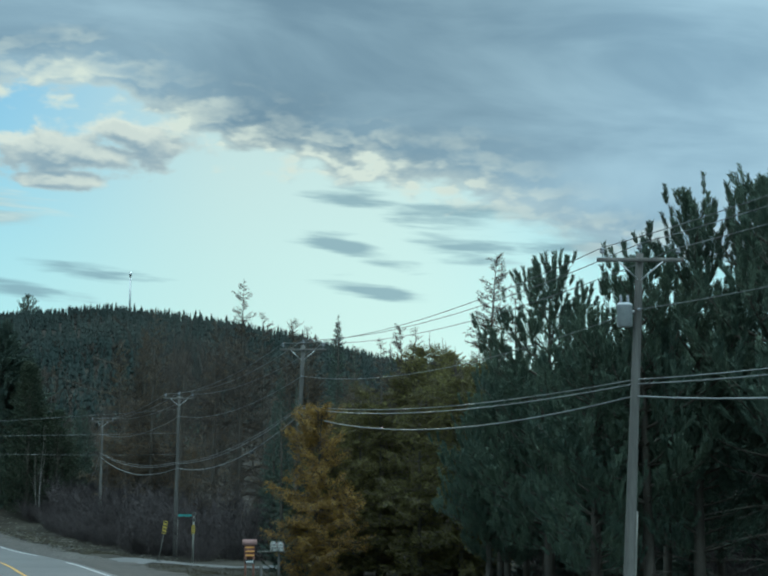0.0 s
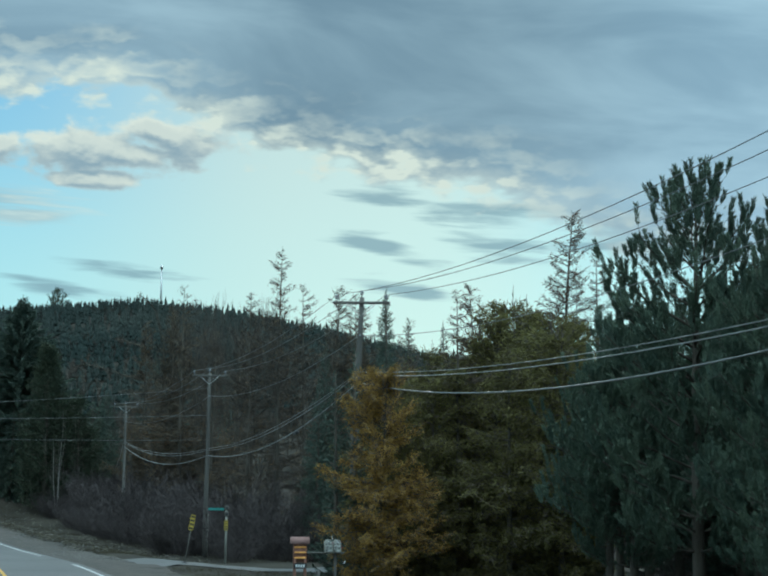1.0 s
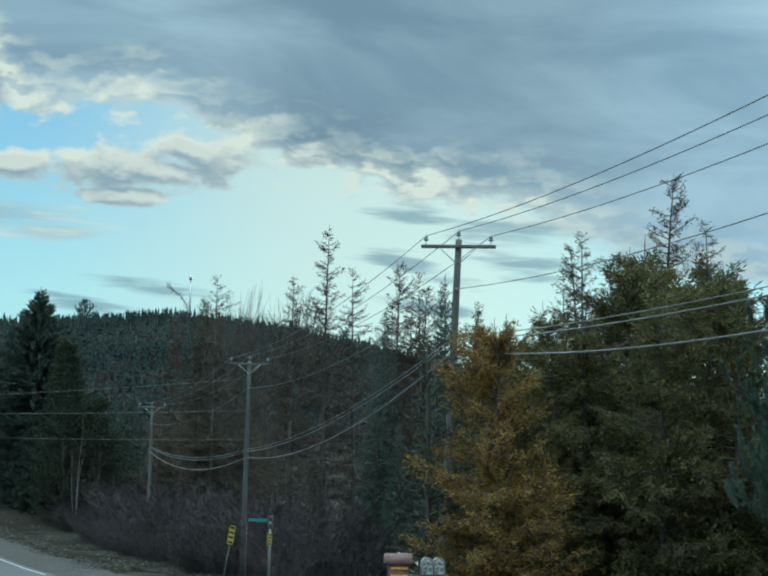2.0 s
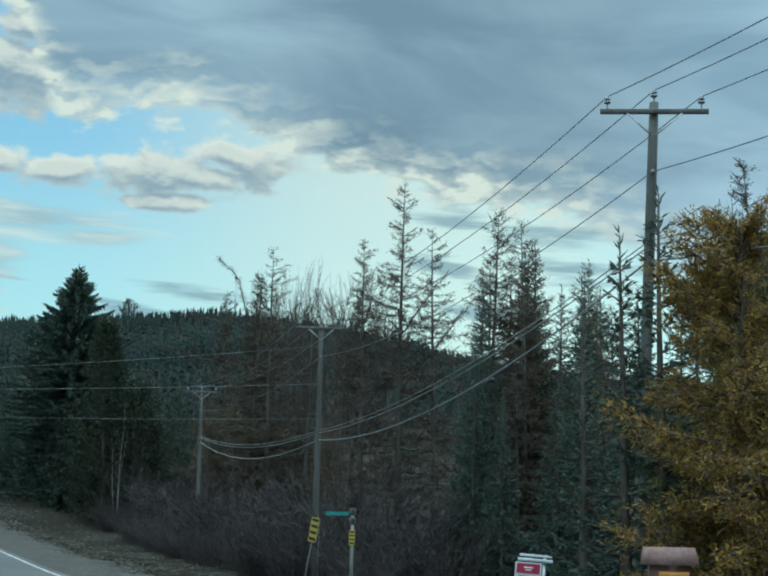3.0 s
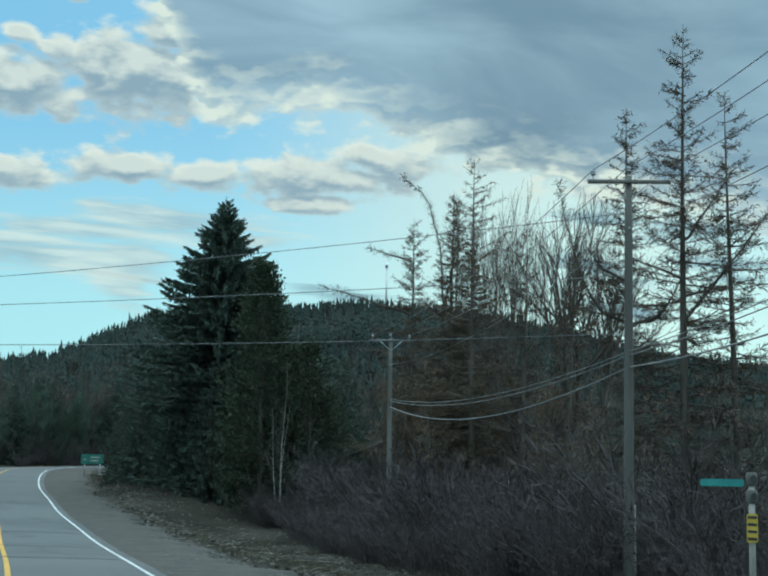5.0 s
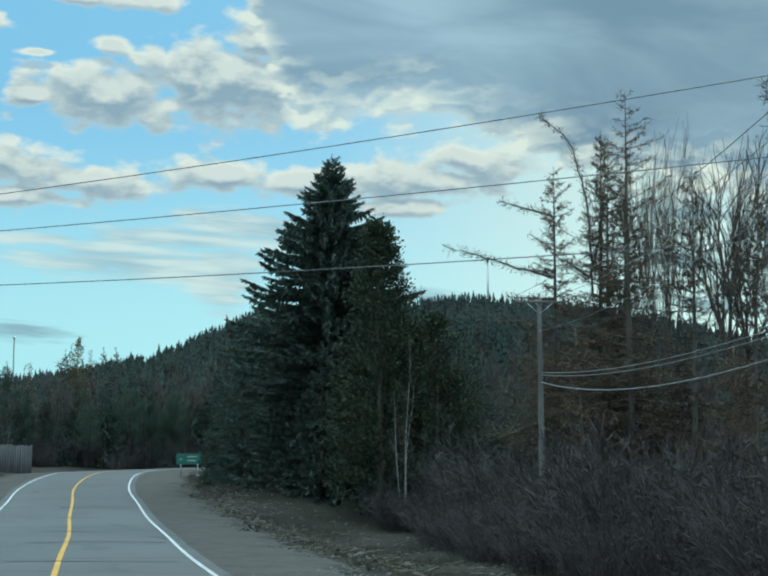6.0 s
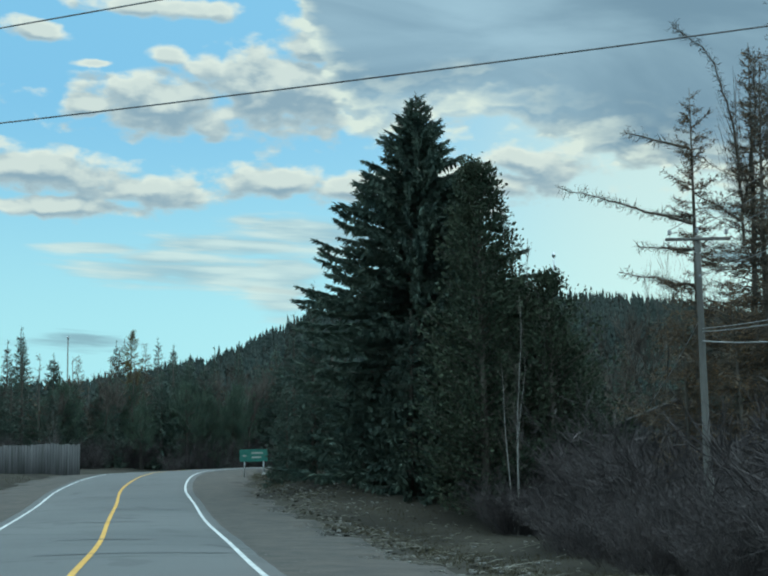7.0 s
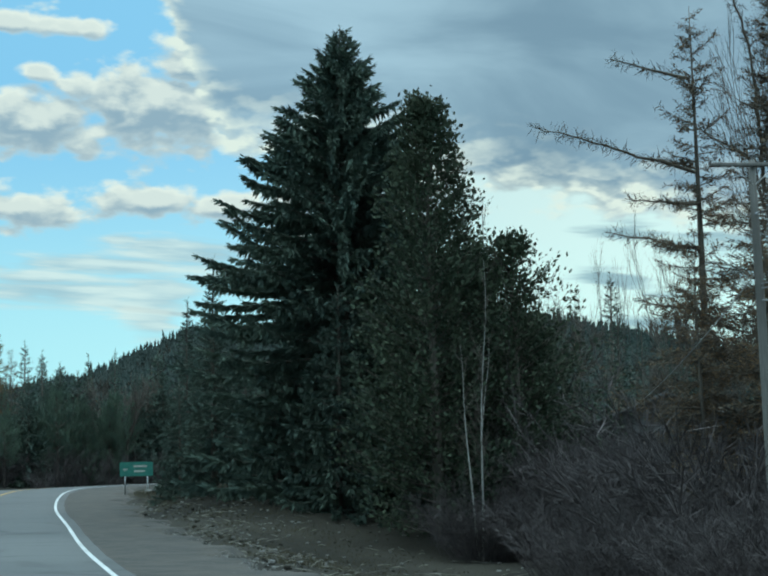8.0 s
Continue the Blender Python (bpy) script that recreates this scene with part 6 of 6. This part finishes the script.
def mast():
    x, y = 252.0, 712.0
    z = land1(x, y)
    ob = thing("radio_mast", x, y, z, "thin steel radio mast on the far ridge", "mast")
    m = Mesh()
    h = 112.0 - z
    m.tube([(0, 0, 0), (0, 0, h)], [0.55, 0.3], 6)
    part("mast", m, M_STEEL, ob)
    m = Mesh()
    m.tube([(0, 0, h), (0, 0, h + 1.8)], [0.75, 0.6], 8)
    part("antenna", m, M_STEEL, ob)
    x, y = 48.2, 417.0
    z = land1(x, y)
    ob = thing("light_pole", x, y, z, "tall thin pole above the far trees", "pole")
    m = Mesh()
    h = 40.6 - z
    m.tube([(0, 0, 0), (0, 0, h)], [0.16, 0.12], 6)
    part("pole", m, M_POLE, ob)
    m = Mesh()
    m.box((0, 0, h), (0.5, 0.5, 0.4))
    part("head", m, M_GREYPAINT, ob)


def rock(m, c, s):
    v = unit(rng.normal(size=(8, 3)) * 0.25 + np.array([(a, b, d) for a in (-1, 1) for b in (-1, 1) for d in (-1, 1)])) * s * rng.uniform(0.7, 1.2, (8, 1))
    m.add(v * (1.2, 1, 0.7) + c, [(0, 1, 3, 2), (4, 6, 7, 5), (0, 4, 5, 1), (2, 3, 7, 6), (0, 2, 6, 4), (1, 5, 7, 3)])


def verge():
    """Loose stones, sticks and dry grass on the open bank."""
    r2 = np.random.default_rng(3)
    st, wd, gr = Mesh(), Mesh(), Mesh()
    for i in range(1900):
        y = r2.uniform(100, 205)
        c = np.interp(y, CEN[:, 1], CEN[:, 0])
        x = c + 7.2 + abs(r2.normal()) * 5.5
        z = land1(x, y)
        if r2.random() < 0.5:
            rock(st, (x, y, z + 0.02), r2.uniform(0.03, 0.12))
        else:
            a, ln = r2.uniform(0, 6.28), r2.uniform(0.12, 0.7) * (2.4 if r2.random() < 0.12 else 1)
            d = np.array([math.cos(a), math.sin(a), r2.uniform(-0.05, 0.25)]) * ln
            p = np.array([x, y, z + 0.03])
            wd.tube([p, p + d * 0.5 + (0, 0, 0.03), p + d], [0.016, 0.014, 0.006], 4, False)
    grit = Mesh()
    for i in range(3800):
        y = r2.uniform(84, 185)
        x = np.interp(y, CEN[:, 1], CEN[:, 0]) + 4.4 + 3.4 * r2.random() ** 0.7
        zc = np.interp(y, CEN[:, 1], CEN[:, 2])
        rock(grit, (x, y, zc - 0.03 - 0.012 * (x - np.interp(y, CEN[:, 1], CEN[:, 0]))), r2.uniform(0.012, 0.045))
    structure("loose_grit", grit, M_STONE, "loose grey grit lying on the shoulder", "gravel", kind="stuff")
    clods = Mesh()
    for i in range(1500):
        y = r2.uniform(98, 212)
        x = np.interp(y, CEN[:, 1], CEN[:, 0]) + 6.6 + abs(r2.normal()) * 4.5
        rock(clods, (x, y, land1(x, y) + 0.005), r2.uniform(0.03, 0.11))
    structure("dirt_clods", clods, M_GROUND, "dark clods of dirt and leaf litter on the verge", "dirt", kind="stuff")
    n = 110000
    y = r2.uniform(60, 228, n)
    c = np.interp(y, CEN[:, 1], CEN[:, 0])
    side = r2.random(n) < 0.85
    x = np.where(side, c + 8.4 + np.abs(r2.normal(size=n)) * 5.5, c - 7.4 - np.abs(r2.normal(size=n)) * 6)
    tuft = wave(x * 2.3, y * 2.3) + 0.5 * wave(x * 7.0 + 3.0, y * 7.0)
    ok = ~((y > 76) & (y < 96) & side) & (tuft > r2.uniform(-0.9, 0.7, n))
    x, y, tuft = x[ok], y[ok], tuft[ok]
    z = land(x, y)
    d = unit(r2.normal(size=(len(x), 3)) * (0.6, 0.6, 0.2) + (0, 0, 0.9))
    gr.blades(np.column_stack([x, y, z - 0.02]), d, r2.uniform(0.06, 0.22, len(x)) * (1.0 + 0.5 * np.clip(tuft, 0, 1)), 0.018)
    structure("loose_stones", st, M_STONE, "pale loose stones scattered on the verge", "stones", kind="stuff")
    structure("dead_sticks", wd, M_DEADWOOD, "grey broken sticks lying on the verge", "sticks", kind="stuff")
    structure("dry_grass", gr, M_GRASS, "thin dry tan grass on the verge", "grass", kind="stuff")
    # boulders and brush behind the direction sign
    for i in range(9):
        x, y = 56.6 + r2.uniform(-1.2, 2.2), 217.0 + r2.uniform(-3, 3)
        m = Mesh()
        rock(m, (0, 0, 0), r2.uniform(0.3, 0.6))
        ob = tagged(new("boulder", m.data("boulder", M_STONE)), "pale grey boulder on the bank behind the sign", "boulder", "boulders behind the sign")
        ob.location = (x, y, land1(x, y) + 0.1)


build_ground()
build_road()
far_woods()
build_line()
house()
stripe_marker()
street_post()
estate_sign()
roadside_box()
green_sign()
fence()
mast()
plant_all()
verge()
